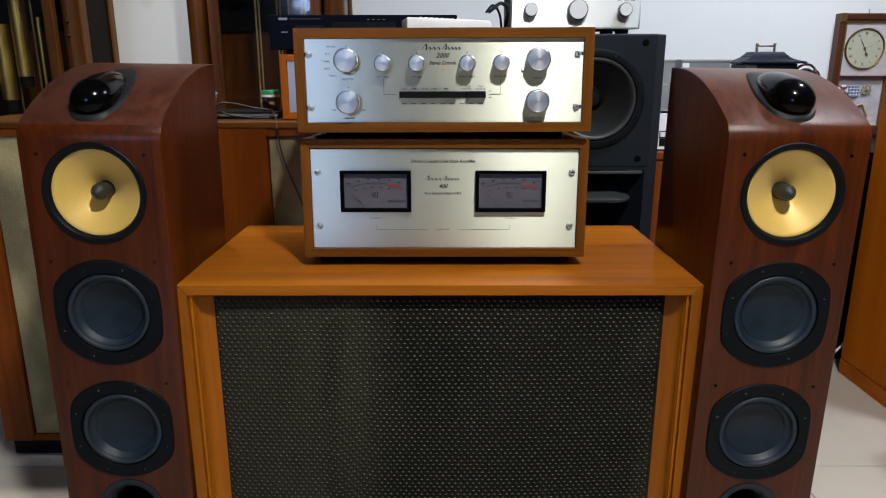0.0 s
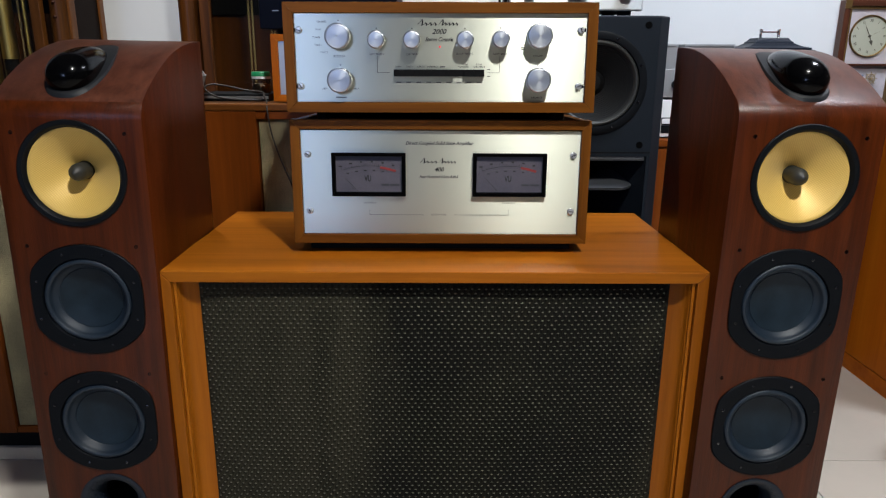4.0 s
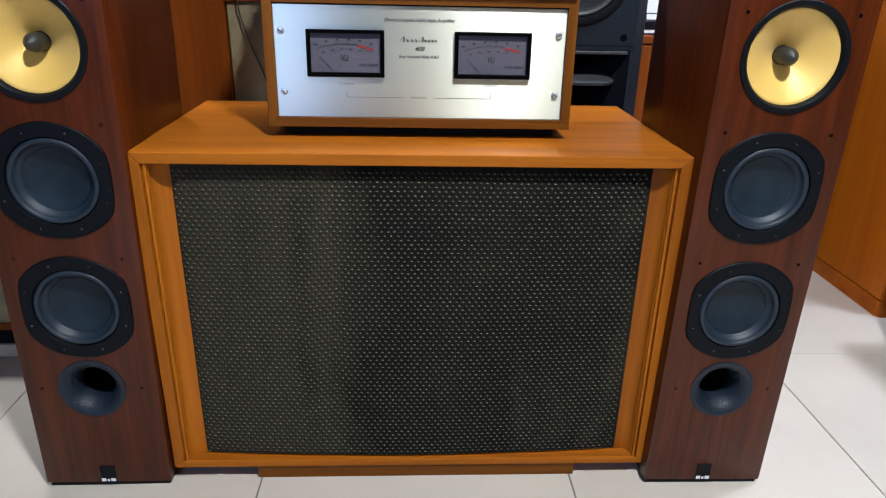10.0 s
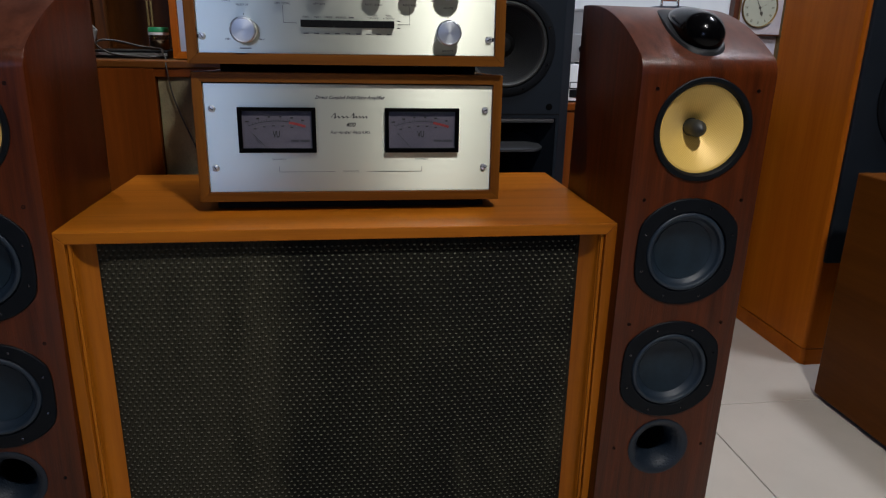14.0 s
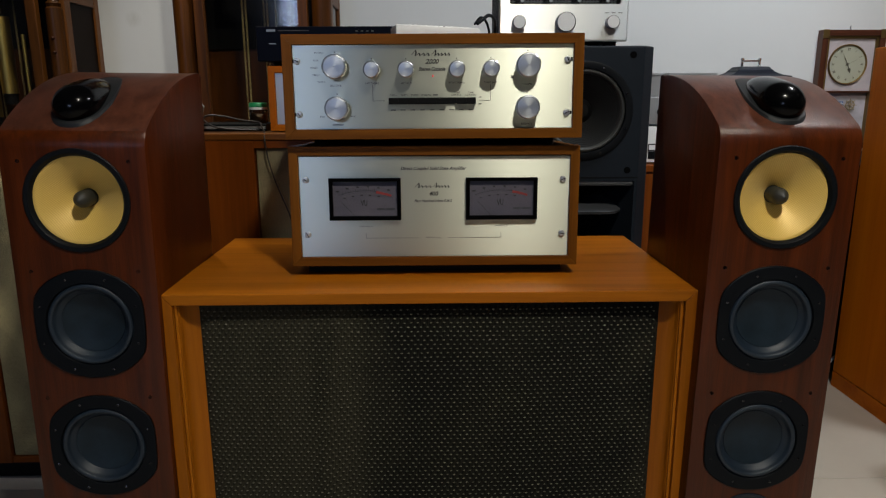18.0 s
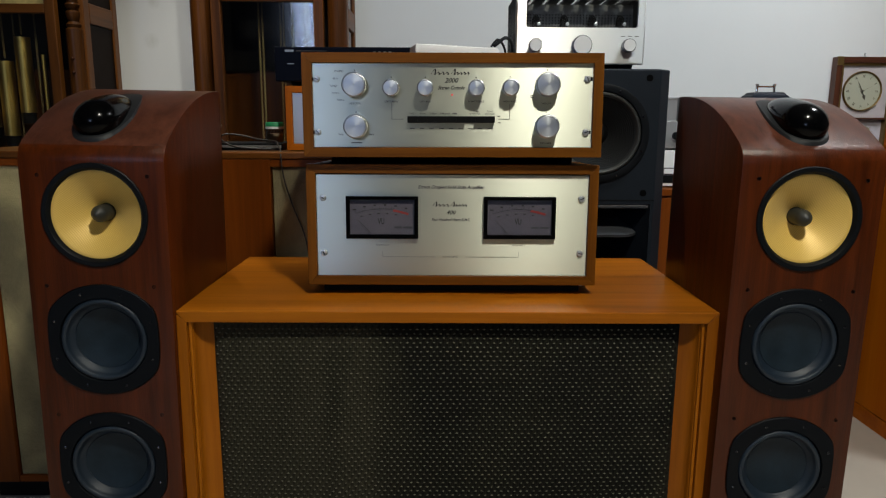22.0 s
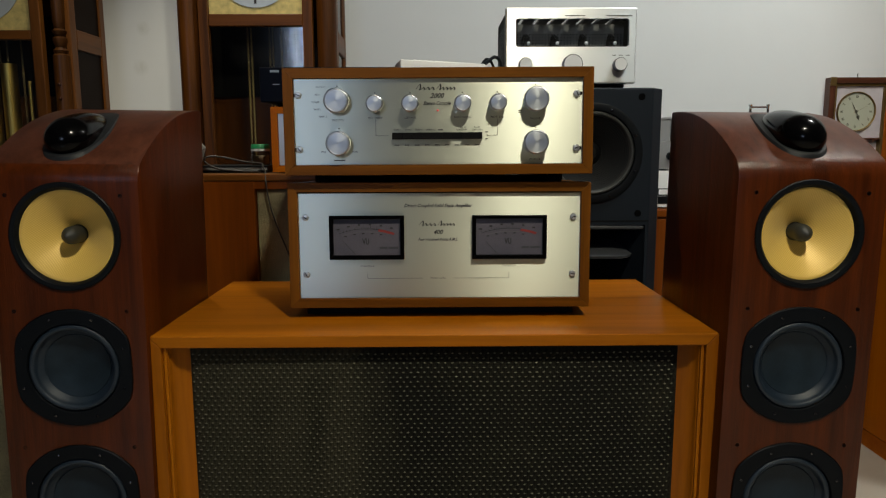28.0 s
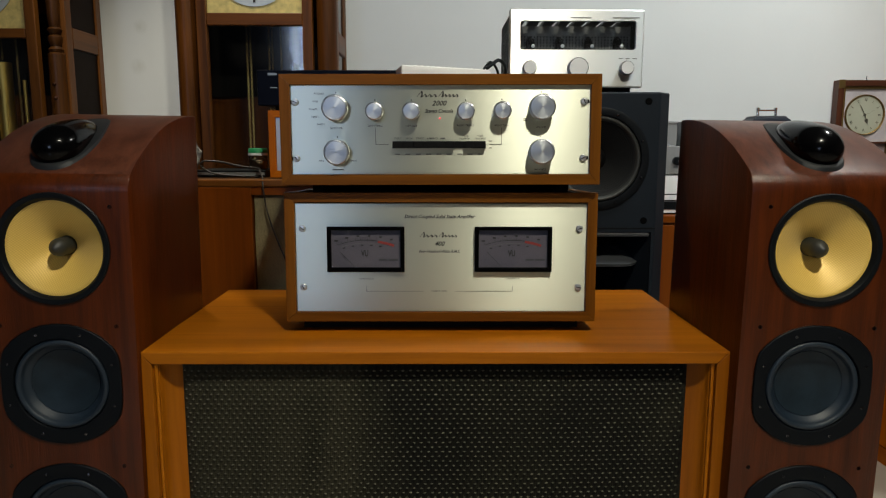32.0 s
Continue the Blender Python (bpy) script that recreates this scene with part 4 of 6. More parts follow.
vu_meter(power, -0.1235)
vu_meter(power, 0.1185)
lettering("front_lettering", "Direct Coupled Solid State Amplifier", 0.0080, faint_ink, power, -0.003, PF, 0.1925, 0.35, squeeze=0.965)
script_mark(power, -0.003, 0.1615, 0.060, 0.0085, PF)
lettering("model_number", "400", 0.0105, ink, power, -0.003, PF, 0.1475, 0.35)
lettering("front_lettering", "Four Hundred Watts R.M.S.", 0.0068, faint_ink, power, -0.003, PF, 0.1350, 0.35, squeeze=0.87)
lettering("front_lettering", "CHANNEL A", 0.0042, grey_ink, power, -0.1235, PF, 0.0895)
lettering("front_lettering", "CHANNEL B", 0.0042, grey_ink, power, 0.1185, PF, 0.0895)
lettering("front_lettering", "POWER LEVEL", 0.0042, grey_ink, power, -0.003, PF, 0.0685)
for x0, x1, xe in ((-0.1235, -0.030, -0.1235), (0.024, 0.1185, 0.1185)):
    bar("guide_line", x0, x1, 0.0680, 0.0686, PF, grey_ink, power)
    bar("guide_line", xe - 0.0003, xe + 0.0003, 0.0686, 0.0775, PF, grey_ink, power)

PRE_Y, PRE_Z = 1.188, 0.8645
pre = thing("preamplifier", pose(-0.0005, PRE_Y, PRE_Z - 0.0004, -1.6, -0.2, 0), "walnut-cased preamplifier with silver front and round knobs", "preamplifier")
amp_case(pre, 0.2535, 0.0135, 0.1865, 0.25, False)
part("front_panel", box(-0.2392, 0.2392, PY, PY + 0.005, 0.0302, 0.1702, 0.0008), panel_metal, pre, "brushed aluminium front panel")
for x in (-0.20, 0.20):
    for y in (0.05, 0.22):
        part("foot", lathe([(0.0, -0.0005), (0.011, -0.0005), (0.013, 0.004), (0.013, 0.014), (0.0, 0.014)], (x, y, 0), "z", 18), black_matte, pre)
for x, z, s in ((-0.2295, 0.1435, 0.4), (0.2270, 0.1445, 1.2), (-0.2295, 0.0555, 0.9), (0.2270, 0.0560, -0.4)):
    panel_screw(pre, x, z, PY, s)
    sg = 1 if x > 0 else -1
    part("screw_slot", box(x + (0.0045 if sg > 0 else -0.0085), x + (0.0085 if sg > 0 else -0.0045), PY - 0.0007, PY + 0.001, z - 0.0028, z + 0.0028, 0.0004), black_matte, pre)
for x, z, r, d in ((-0.1655, 0.1335, 0.0200, 0.021), (-0.1040, 0.1285, 0.0137, 0.021), (-0.0465, 0.1285, 0.0137, 0.021), (0.0390, 0.1285, 0.0137, 0.021), (0.0965, 0.1295, 0.0137, 0.021), (0.1590, 0.1345, 0.0200, 0.021), (-0.1640, 0.0650, 0.0198, 0.021), (0.1590, 0.0655, 0.0198, 0.021)):
    knob(pre, x, z, r, d, PY)
# push-button strip
slot = part("button_slot", box(-0.0770, 0.0715, PY - 0.0014, PY + 0.001, 0.0715, 0.0825, 0.0005), black_matte, pre, "black push-button slot")
xs = [-0.0760 + 0.0163 * k for k in range(9)]
for k, x in enumerate(xs):
    deep = 0.0030 if k in (6,) else 0.0095
    part("push_button", box(x + 0.0002, x + 0.0161, PY - deep, PY - 0.0016, 0.0722, 0.0818, 0.0003), black_matte, slot)
lettering("front_lettering", "PHONO", 0.0042, ink, pre, -0.192, PF, 0.1565)
lettering("front_lettering", "AUX", 0.0042, ink, pre, -0.198, PF, 0.1445)
lettering("front_lettering", "TUNER", 0.0042, ink, pre, -0.2015, PF, 0.1325)
lettering("front_lettering", "TAPE 1", 0.0042, ink, pre, -0.1985, PF, 0.1205)
lettering("front_lettering", "TAPE 2", 0.0042, ink, pre, -0.1900, PF, 0.1090)
for words, x, z in (("SELECTOR", -0.1655, 0.1030), ("LEFT TREBLE", -0.104, 0.1065), ("LEFT BASS", -0.0465, 0.1065), ("RIGHT TREBLE", 0.039, 0.1070), ("RIGHT BASS", 0.0965, 0.1070), ("VOLUME", 0.159, 0.1040), ("BALANCE", 0.159, 0.0375), ("MIN", -0.1905, 0.0515), ("MAX", -0.1385, 0.0515)):
    lettering("front_lettering", words, 0.0042, ink, pre, x, PF, z)
bar("small_print", -0.173, -0.155, 0.0370, 0.0388, PF, grey_ink, pre)
for words, x in (("TAPE 1", -0.0685), ("TAPE 2", -0.0505), ("STEREO", -0.0330), ("AMBIENCE", -0.0135), ("TONE", 0.0395), ("TONE", 0.0625)):
    lettering("front_lettering", words, 0.0036, ink, pre, x, PF, 0.0905 if x > 0.03 else 0.0868)
lettering("front_lettering", "CONTROLS", 0.0034, ink, pre, 0.0630, PF, 0.0865)
lettering("front_lettering", "TURNOVER", 0.0034, ink, pre, 0.0375, PF, 0.0865)
for k in range(9):
    x = -0.0690 + 0.0165 * k
    bar("small_print", x - 0.0040, x + 0.0040, 0.0613, 0.0628, PF, grey_ink, pre)
bar("small_print", -0.0010, 0.0070, 0.0858, 0.0880, PF, grey_ink, pre)
for side in (-1, 1):
    xk, xe = (-0.1035, -0.083) if side < 0 else (0.0965, 0.077)
    bar("guide_line", xk - 0.0003, xk + 0.0003, 0.0775, 0.1035, PF, ink, pre)
    bar("guide_line", min(xk, xe), max(xk, xe), 0.0772, 0.0778, PF, ink, pre)
bar("guide_mark", 0.0765, 0.0810, 0.0822, 0.0834, PF, ink, pre)
bar("guide_mark", 0.0765, 0.0810, 0.0712, 0.0724, PF, ink, pre)
bar("small_print", 0.1310, 0.1362, 0.1166, 0.1180, PF, ink, pre)
bar("small_print", 0.1310, 0.1362, 0.1138, 0.1150, PF, ink, pre)
script_mark(pre, -0.003, 0.1545, 0.064, 0.0095, PF)
lettering("model_number", "2000", 0.0110, ink, pre, -0.003, PF, 0.1415, 0.35)
lettering("front_lettering", "Stereo Console", 0.0088, ink, pre, -0.003, PF, 0.1295, 0.35, squeeze=0.8)
led = plain("red_led", (1.0, 0.05, 0.06), 0.3, emit=0.9)
part("power_lamp", lathe([(0.0014, PY), (0.0015, PY - 0.0012), (0.0, PY - 0.0018)], (-0.0015, 0, 0.1180), segs=14), led, pre, "small glowing red lamp")

# ---- long console behind, with cloth panels ----
con = thing("console", pose(0, 1.59, 0), "long old wooden console with beige tweed cloth panels", "console")
X0, X1, CD = -1.145, 0.150, 0.44
part("base", box(X0 + 0.012, X1 - 0.012, 0.008, CD - 0.02, 0.0, 0.044, 0.006), black_matte, con, "black recessed base")
part("top_board", box(X0, X1, -0.004, CD, 0.850, 0.866, 0.003), dark_oak("x"), con, "worn dark brown top board")
part("carcass", box(X0 + 0.004, X1 - 0.004, 0.022, CD - 0.004, 0.0445, 0.8495), console_wood("z"), con)
part("top_rail", box(X0 + 0.076, X1 - 0.076, 0.0, 0.0215, 0.832, 0.8495, 0.001), console_wood("x"), con)
part("bottom_rail", box(X0 + 0.076, X1 - 0.076, 0.0, 0.0215, 0.0445, 0.060, 0.001), console_wood("x"), con)
for a, b in ((X0, X0 + 0.075), (-0.66, -0.412), (X1 - 0.075, X1)):
    part("stile", box(a + 0.001, b, -0.002, 0.0215, 0.0445, 0.8495, 0.0015), console_wood("z"), con, "brown wooden upright panel")
for a, b in ((X0 + 0.0755, -0.6605), (-0.4115, X1 - 0.0755)):
    part("cloth_panel", box(a + 0.002, b - 0.002, 0.008, 0.0212, 0.0605, 0.8315, 0.003), tweed, con, "beige tweed speaker cloth")

# receiver in a wooden case, with a component, and a white box on top
rec = thing("receiver", pose(-0.165, 1.64, 0.866), "wood-cased receiver with a pale front on the console", "receiver")
rect_frame(rec, -0.217, 0.217, 0.002, 0.150, 0.015, 0.0, 0.03, orange_veneer, "front_rail")
part("case", box(-0.2165, 0.2165, 0.0305, 0.34, 0.0025, 0.1495, 0.002), orange_veneer("y"), rec, "reddish wooden sleeve")
part("front_panel", box(-0.2015, 0.2015, 0.006, 0.012, 0.0175, 0.1345), silver_paint, rec, "pale silver front")
for x in (-0.18, 0.18):
    for y in (0.05, 0.29):
        part("foot", lathe([(0.0, 0.0), (0.012, 0.0), (0.012, 0.003), (0.0, 0.003)], (x, y, 0), "z", 14), black_matte, rec)
for k in range(5):
    knob(rec, -0.14 + 0.07 * k, 0.05, 0.012, 0.014, 0.006)

comp = thing("disc_player", pose(-0.186, 1.635, 1.018), "slim navy-black hi-fi component with small dim markings", "component")
part("case", box(-0.214, 0.214, 0.012, 0.30, 0.010, 0.083, 0.002), navy_case, comp, "dark blue-black metal case")
part("front_panel", box(-0.216, 0.216, 0.0, 0.0115, 0.008, 0.085, 0.002), navy_case, comp)
bar("maker_mark", -0.192, -0.172, 0.0735, 0.0785, -0.0006, grey_metal, comp)
bar("small_print", -0.187, -0.172, 0.046, 0.048, -0.0006, grey_metal, comp)
part("tray", box(-0.07, 0.075, -0.0025, -0.0002, 0.050, 0.068, 0.0008), black_plastic, comp)
part("display", box(-0.155, -0.09, -0.0012, -0.0002, 0.030, 0.062, 0.0005), black_gloss, comp)
bar("small_print", -0.166, -0.096, 0.0748, 0.0768, -0.0006, faint_ink, comp)
for k in range(4):
    bar("button_mark", 0.010 + 0.012 * k, 0.016 + 0.012 * k, 0.0735, 0.0755, -0.0006, grey_ink, comp)
for k in range(6):
    part("button", box(0.085 + 0.02 * k, 0.100 + 0.02 * k, -0.003, -0.0002, 0.030, 0.038, 0.0006), black_plastic, comp)
for x in (-0.17, 0.17):
    for y in (0.05, 0.26):
        part("foot", lathe([(0.0, -0.0015), (0.018, -0.0015), (0.02, 0.010), (0.0, 0.010)], (x, y, 0), "z", 18), black_matte, comp)

hub = thing("white_box", pose(-0.066, 1.262, 1.0484, -1.5, 0, 12), "flat white plastic box with small ribs lying on the preamplifier", "box")
part("body", prism([(0.0, 0.0), (0.158, 0.0), (0.154, 0.0170), (0.150, 0.0195), (0.0, 0.0238)], "y", 0.0, 0.062, 0.0022), white_plastic, hub, "", 30)
for k in range(12):
    x = 0.024 + 0.0096 * k
    part("rib", box(x, x + 0.0056, 0.008, 0.035, 0.0190, 0.0252 - 0.0036 * k / 11, 0.001), white_plastic, hub)

# jar, flat black box and cable on the console
dev = thing("flat_black_box", pose(-0.487, 1.68, 0.866), "flat black electronic box lying on the console", "box")
part("body", box(-0.085, 0.085, 0.0, 0.14, 0.0, 0.017, 0.002), black_plastic, dev)
part("front_strip", box(-0.083, 0.083, -0.0012, 0.0, 0.006, 0.012), grey_metal, dev)
jar = thing("jar", pose(-0.432, 1.735, 0.8832), "small clear jar with a green screw lid", "jar")
jar_glass = glass("jar_plastic", (0.86, 0.86, 0.82), 0.1)
part("vessel", lathe([(0.0, 0.0), (0.020, 0.0), (0.0215, 0.002), (0.0215, 0.032), (0.019, 0.036)], (0, 0, 0), "z", 32), jar_glass, jar, "", 40)
part("contents", lathe([(0.0, 0.001), (0.0195, 0.001), (0.0195, 0.022), (0.0, 0.023)], (0, 0, 0), "z", 28), plain("jar_contents", (0.33, 0.25, 0.17), 0.8, vary=0.4, blotch=120), jar, "brownish contents")
part("band", lathe([(0.0205, 0.033), (0.0222, 0.033), (0.0222, 0.0385), (0.0205, 0.0385)], (0, 0, 0), "z", 32), white_plastic, jar)
part("lid", lathe([(0.0222, 0.0388), (0.0222, 0.047), (0.0205, 0.0495), (0.0, 0.05)], (0, 0, 0), "z", 32), plain("green_plastic", (0.02, 0.26, 0.09), 0.4), jar, "green plastic lid", 40)
lead = thing("cable", pose(0, 0, 0), "thin dark cable looped on the console and hanging down", "cable")
part("loop", tube(spline([(-0.418, 1.672, 0.8692), (-0.46, 1.667, 0.870), (-0.515, 1.664, 0.876), (-0.545, 1.664, 0.893), (-0.535, 1.668, 0.904), (-0.50, 1.674, 0.9015), (-0.46, 1.68, 0.892), (-0.415, 1.668, 0.887), (-0.400, 1.625, 0.880)], 8), 0.0022, 8), plain("cable_sleeve", (0.016, 0.011, 0.008), 0.5), lead, "", 60)
part("drop", tube(spline([(-0.400, 1.625, 0.880), (-0.388, 1.598, 0.869), (-0.384, 1.581, 0.850), (-0.378, 1.584, 0.80), (-0.362, 1.585, 0.745), (-0.335, 1.585, 0.67), (-0.325, 1.583, 0.60)], 8), 0.0017, 8), plain("cable_sleeve", (0.016, 0.011, 0.008), 0.5), lead, "", 60)

bag = thing("crumpled_bag", pose(-0.60, 1.70, 0.866), "small crumpled grey cloth bag on the console", "bag")
bm = bmesh.new()
bmesh.ops.create_icosphere(bm, subdivisions=4, radius=0.045)
for v in bm.verts:
    n = noise.noise(v.co * 38) * 0.35 + noise.noise(v.co * 90) * 0.18
    v.co *= 1 + n
    v.co.z = max(0.0, v.co.z * 1.25 + 0.042)
part("film", bm, plain("pale_film", (0.25, 0.245, 0.235), 0.5, vary=0.5, blotch=30), bag, "", 20)

# ---- black studio monitor with the white amplifier on it ----
mon = thing("studio_monitor", pose(0.386, 1.77, 0), "large charcoal studio monitor with big woofer and slot horn", "loudspeaker")
ch = 0.034
outline = [(-0.146, 0.0), (0.146, 0.0), (0.146 + ch, 0.036), (0.146 + ch, 0.40), (-0.146 - ch, 0.40), (-0.146 - ch, 0.036)]
mb = part("cabinet", prism(outline, "z", 0.0, 1.068, 0.004), charcoal, mon, "charcoal painted box with chamfered edges")
cut(mb, merge([lathe([(0.0, -0.05), (0.118, -0.05), (0.118, 0.10), (0.0, 0.10)], (0, 0, 0.908), segs=64), box(-0.138, 0.138, -0.05, 0.16, 0.50, 0.728)]))
ring = [(0.124, 0.001), (0.124, -0.004), (0.119, -0.006), (0.106, -0.004), (0.104, 0.004)]
wf = part("woofer", lathe(ring, (0, 0, 0.908), segs=72), black_plastic, mon, "black woofer frame", 40)
part("surround", lathe([(0.105, 0.003), (0.103, -0.001), (0.099, -0.003), (0.095, -0.001), (0.092, 0.006)], (0, 0, 0.908), segs=72), plain("grey_surround", (0.030, 0.031, 0.029), 0.5), wf, "grey-brown cloth surround", 60)
cone = [(0.093, 0.005)]
for k in range(1, 15):
    r = 0.092 - 0.0042 * k
    cone += [(r, 0.004 + 0.0032 * k), (r - 0.0016, 0.0065 + 0.0032 * k)]
cone += [(0.031, 0.052), (0.028, 0.046), (0.018, 0.036), (0.0, 0.032)]
part("cone", lathe(cone, (0, 0, 0.908), segs=72), plain("ribbed_black_paper", (0.006, 0.0065, 0.007), 0.6, spec=0.2), wf, "black ribbed paper cone", 20)
for k in range(8):
    a = math.pi / 8 + math.pi / 4 * k
    part("bolt", lathe([(0.0, -0.008), (0.0028, -0.0075), (0.0034, -0.005)], (0.1145 * math.cos(a), 0, 0.908 + 0.1145 * math.sin(a)), segs=10), dark_screw, wf)
for x in (-0.118, 0.118):
    for z in (1.046, 0.757):
        part("grille_socket", lathe([(0.0088, 0.0005), (0.0086, -0.0006), (0.0076, -0.0008), (0.0, -0.0005)], (x, 0, z), segs=18), socket_black, mon)
part("groove", box(-0.147, 0.147, -0.0006, 0.002, 0.7365, 0.7395), black_matte, mon)
horn = part("horn_box", box(-0.137, 0.137, 0.146, 0.158, 0.502, 0.726), black_matte, mon, "black horn recess")
lens = bmesh.new()
rows = []
for i in range(17):
    u = -1 + 2 * i / 16
    back = 0.075 * max(0.0, (abs(u) - 0.55) / 0.45) ** 2.2
    rows.append([lens.verts.new(p) for p in ((0.132 * u, 0.006 + back, 0.640), (0.132 * u, 0.003 + back, 0.647), (0.085 * u, 0.12, 0.676), (0.085 * u, 0.12, 0.632))])
for p, q in zip(rows, rows[1:]):
    for k in range(4):
        lens.faces.new((p[k], p[(k + 1) % 4], q[(k + 1) % 4], q[k]))
lens.faces.new(rows[0])
lens.faces.new(rows[-1])
part("horn_lip", lens, plain("lip_grey", (0.05, 0.053, 0.06), 0.5), mon, "black sloping horn lip", 40)
part("upper_lip", box(-0.136, 0.136, 0.002, 0.05, 0.716, 0.727, 0.004), plain("lip_grey", (0.05, 0.053, 0.06), 0.5), mon)
for s in (-1, 1):
    part("horn_cheek", prism([(s * 0.1375, 0.004), (s * 0.1375, 0.145), (s * 0.088, 0.145)], "z", 0.503, 0.7155), charcoal, mon, "slanting horn side")

tube_amp = thing("valve_amplifier", pose(0.331, 1.80, 1.068), "bright silver-fronted valve amplifier with a window on the monitor", "amplifier")
fr = part("front_panel", box(-0.1635, 0.1635, 0.0, 0.012, 0.0125, 0.1965, 0.004), valve_front, tube_amp, "satin aluminium front with a wide window")
cut(fr, box(-0.137, 0.144, -0.05, 0.05, 0.102, 0.170, 0.006))
body = part("case", box(-0.160, 0.160, 0.0125, 0.24, 0.018, 0.190, 0.002), black_matte, tube_amp, "dark ventilated case")
cut(body, box(-0.150, 0.150, -0.03, 0.215, 0.100, 0.1715))
cut(body, box(-0.146, 0.146, 0.016, 0.212, 0.165, 0.25))
part("mesh_back", box(-0.149, 0.149, 0.070, 0.074, 0.101, 0.168), plain("perforated_grey", (0.20, 0.20, 0.195), 0.5, 0.3), tube_amp, "perforated grey metal screen")
holes = bmesh.new()
for i in range(36):
    for j in range(6):
        x, z = -0.142 + 0.0081 * i, 0.106 + 0.0072 * j
        vs = [holes.verts.new((x + 0.0021 * math.cos(a), 0.0692, z + 0.0021 * math.sin(a))) for a in [math.pi / 3 * k for k in range(6)]]
        holes.faces.new(vs)
part("screen_holes", holes, black_matte, tube_amp, "small round holes", kind="stuff")
for k in range(4):
    x = -0.108 + 0.072 * k
    v = part("valve", lathe([(0.0, 0.101), (0.011, 0.101), (0.011, 0.124), (0.009, 0.132), (0.003, 0.138), (0.0, 0.140)], (x, 0.040, 0), "z", 20), glass("valve_glass", (0.6, 0.6, 0.62)), tube_amp, "small glass valve", 40)
    part("getter", lathe([(0.0, 0.122), (0.007, 0.122), (0.006, 0.131), (0.0, 0.136)], (x, 0.045, 0), "z", 16), black_gloss, v)
    part("window_screw", lathe([(0.0, 0.006), (0.0040, 0.007), (0.0045, 0.012)], (x + 0.004, 0, 0.112), segs=14), steel, tube_amp)
for k in range(8):
    part("roof_slat", box(-0.1455 + 0.0385 * k, -0.119 + 0.0385 * k, 0.0165, 0.2115, 0.1780, 0.1840), plain("slat_grey", (0.10, 0.10, 0.10), 0.5, 0.3), tube_amp)
# silver liner plate added to lighten the view through the window
part("chassis_deck", box(-0.149, 0.149, 0.0145, 0.0695, 0.1005, 0.1025), silver_paint, tube_amp, "silver liner added to brighten the case inside")
wg = part("window_pane", box(-0.136, 0.143, 0.006, 0.008, 0.1035, 0.169), window_glass, tube_amp)
wg.visible_shadow = False
for x, r in ((-0.114, 0.0165), (0.003, 0.0245), (0.121, 0.0165)):
    k = part("knob", lathe([(r, 0.0), (r, -0.018), (r - 0.0015, -0.020), (r * 0.9, -0.0202)], (x, 0, 0.058), segs=36), plain("knob_grey", (0.16, 0.165, 0.17), 0.35, 0.8), tube_amp, "silver knob with dark sides", 30)
    part("knob_face", lathe([(r * 0.9, -0.0202), (0.0, -0.0202)], (x, 0, 0.058), segs=36), white_front, k)
for x0, x1 in ((-0.016, 0.034), (0.085, 0.150)):
    bar("small_print", x0, x1, 0.1755, 0.1775, -0.0006, grey_ink, tube_amp)
for x in (0.108, 0.125, 0.142):
    bar("small_print", x - 0.005, x + 0.005, 0.0805, 0.0822, -0.0006, grey_ink, tube_amp)
for x in (-0.125, 0.125):
    for y in (0.03, 0.20):
        part("foot", lathe([(0.0, 0.0), (0.016, 0.0), (0.018, 0.014), (0.016, 0.018), (0.0, 0.018)], (x, y, 0), "z", 20), black_matte, tube_amp)
for k in range(7):
    part("side_vent", box(-0.1612, -0.1598, 0.04 + 0.026 * k, 0.054 + 0.026 * k, 0.05, 0.16), black_plastic, tube_amp)
lead2 = thing("black_cable", pose(0, 0, 0), "black cable with a plug beside the white box", "cable")
part("lead", tube(spline([(0.105, 1.68, 1.112), (0.118, 1.69, 1.122), (0.135, 1.72, 1.135), (0.152, 1.76, 1.130), (0.160, 1.81, 1.112), (0.158, 1.86, 1.075), (0.165, 1.90, 1.02), (0.168, 1.92, 0.9)], 8), 0.0042, 8), black_plastic, lead2, "", 60)
part("lead", tube(spline([(0.100, 1.70, 1.113), (0.116, 1.715, 1.130), (0.132, 1.735, 1.118), (0.140, 1.75, 1.09), (0.145, 1.77, 1.03), (0.15, 1.79, 0.90)], 8), 0.0030, 8), black_plastic, lead2, "", 60)

# ---- low cabinet against the wall, with devices and ornaments ----
LOW_Z = 0.742
low = thing("low_cabinet", pose(0.915, 2.05, 0), "low orange-brown wooden cabinet against the wall", "cabinet")
part("carcass", box(-0.335, 0.335, 0.0, 0.66, 0.03, LOW_Z - 0.0225, 0.002), console_wood("z"), low)
part("top_board", box(-0.342, 0.342, -0.01, 0.67, LOW_Z - 0.022, LOW_Z, 0.003), console_wood("x"), low)
part("base", box(-0.32, 0.32, 0.02, 0.64, 0.0, 0.0295), black_matte, low)
for a in (-0.335, 0.002):
    d = part("door", box(a + 0.003, a + 0.330, -0.008, -0.0005, 0.036, LOW_Z - 0.027, 0.002), console_wood("z"), low)
    part("handle", lathe([(0.007, -0.008), (0.005, -0.014), (0.009, -0.022), (0.0, -0.026)], (a + 0.30, 0, 0.40), segs=16), brass, d)
# black block added where only a dark gap shows behind the loudspeaker
dark = thing("black_cabinet", pose(1.56, 2.20, 0), "black block added to stand in for the dark gap behind the large loudspeaker", "cabinet")
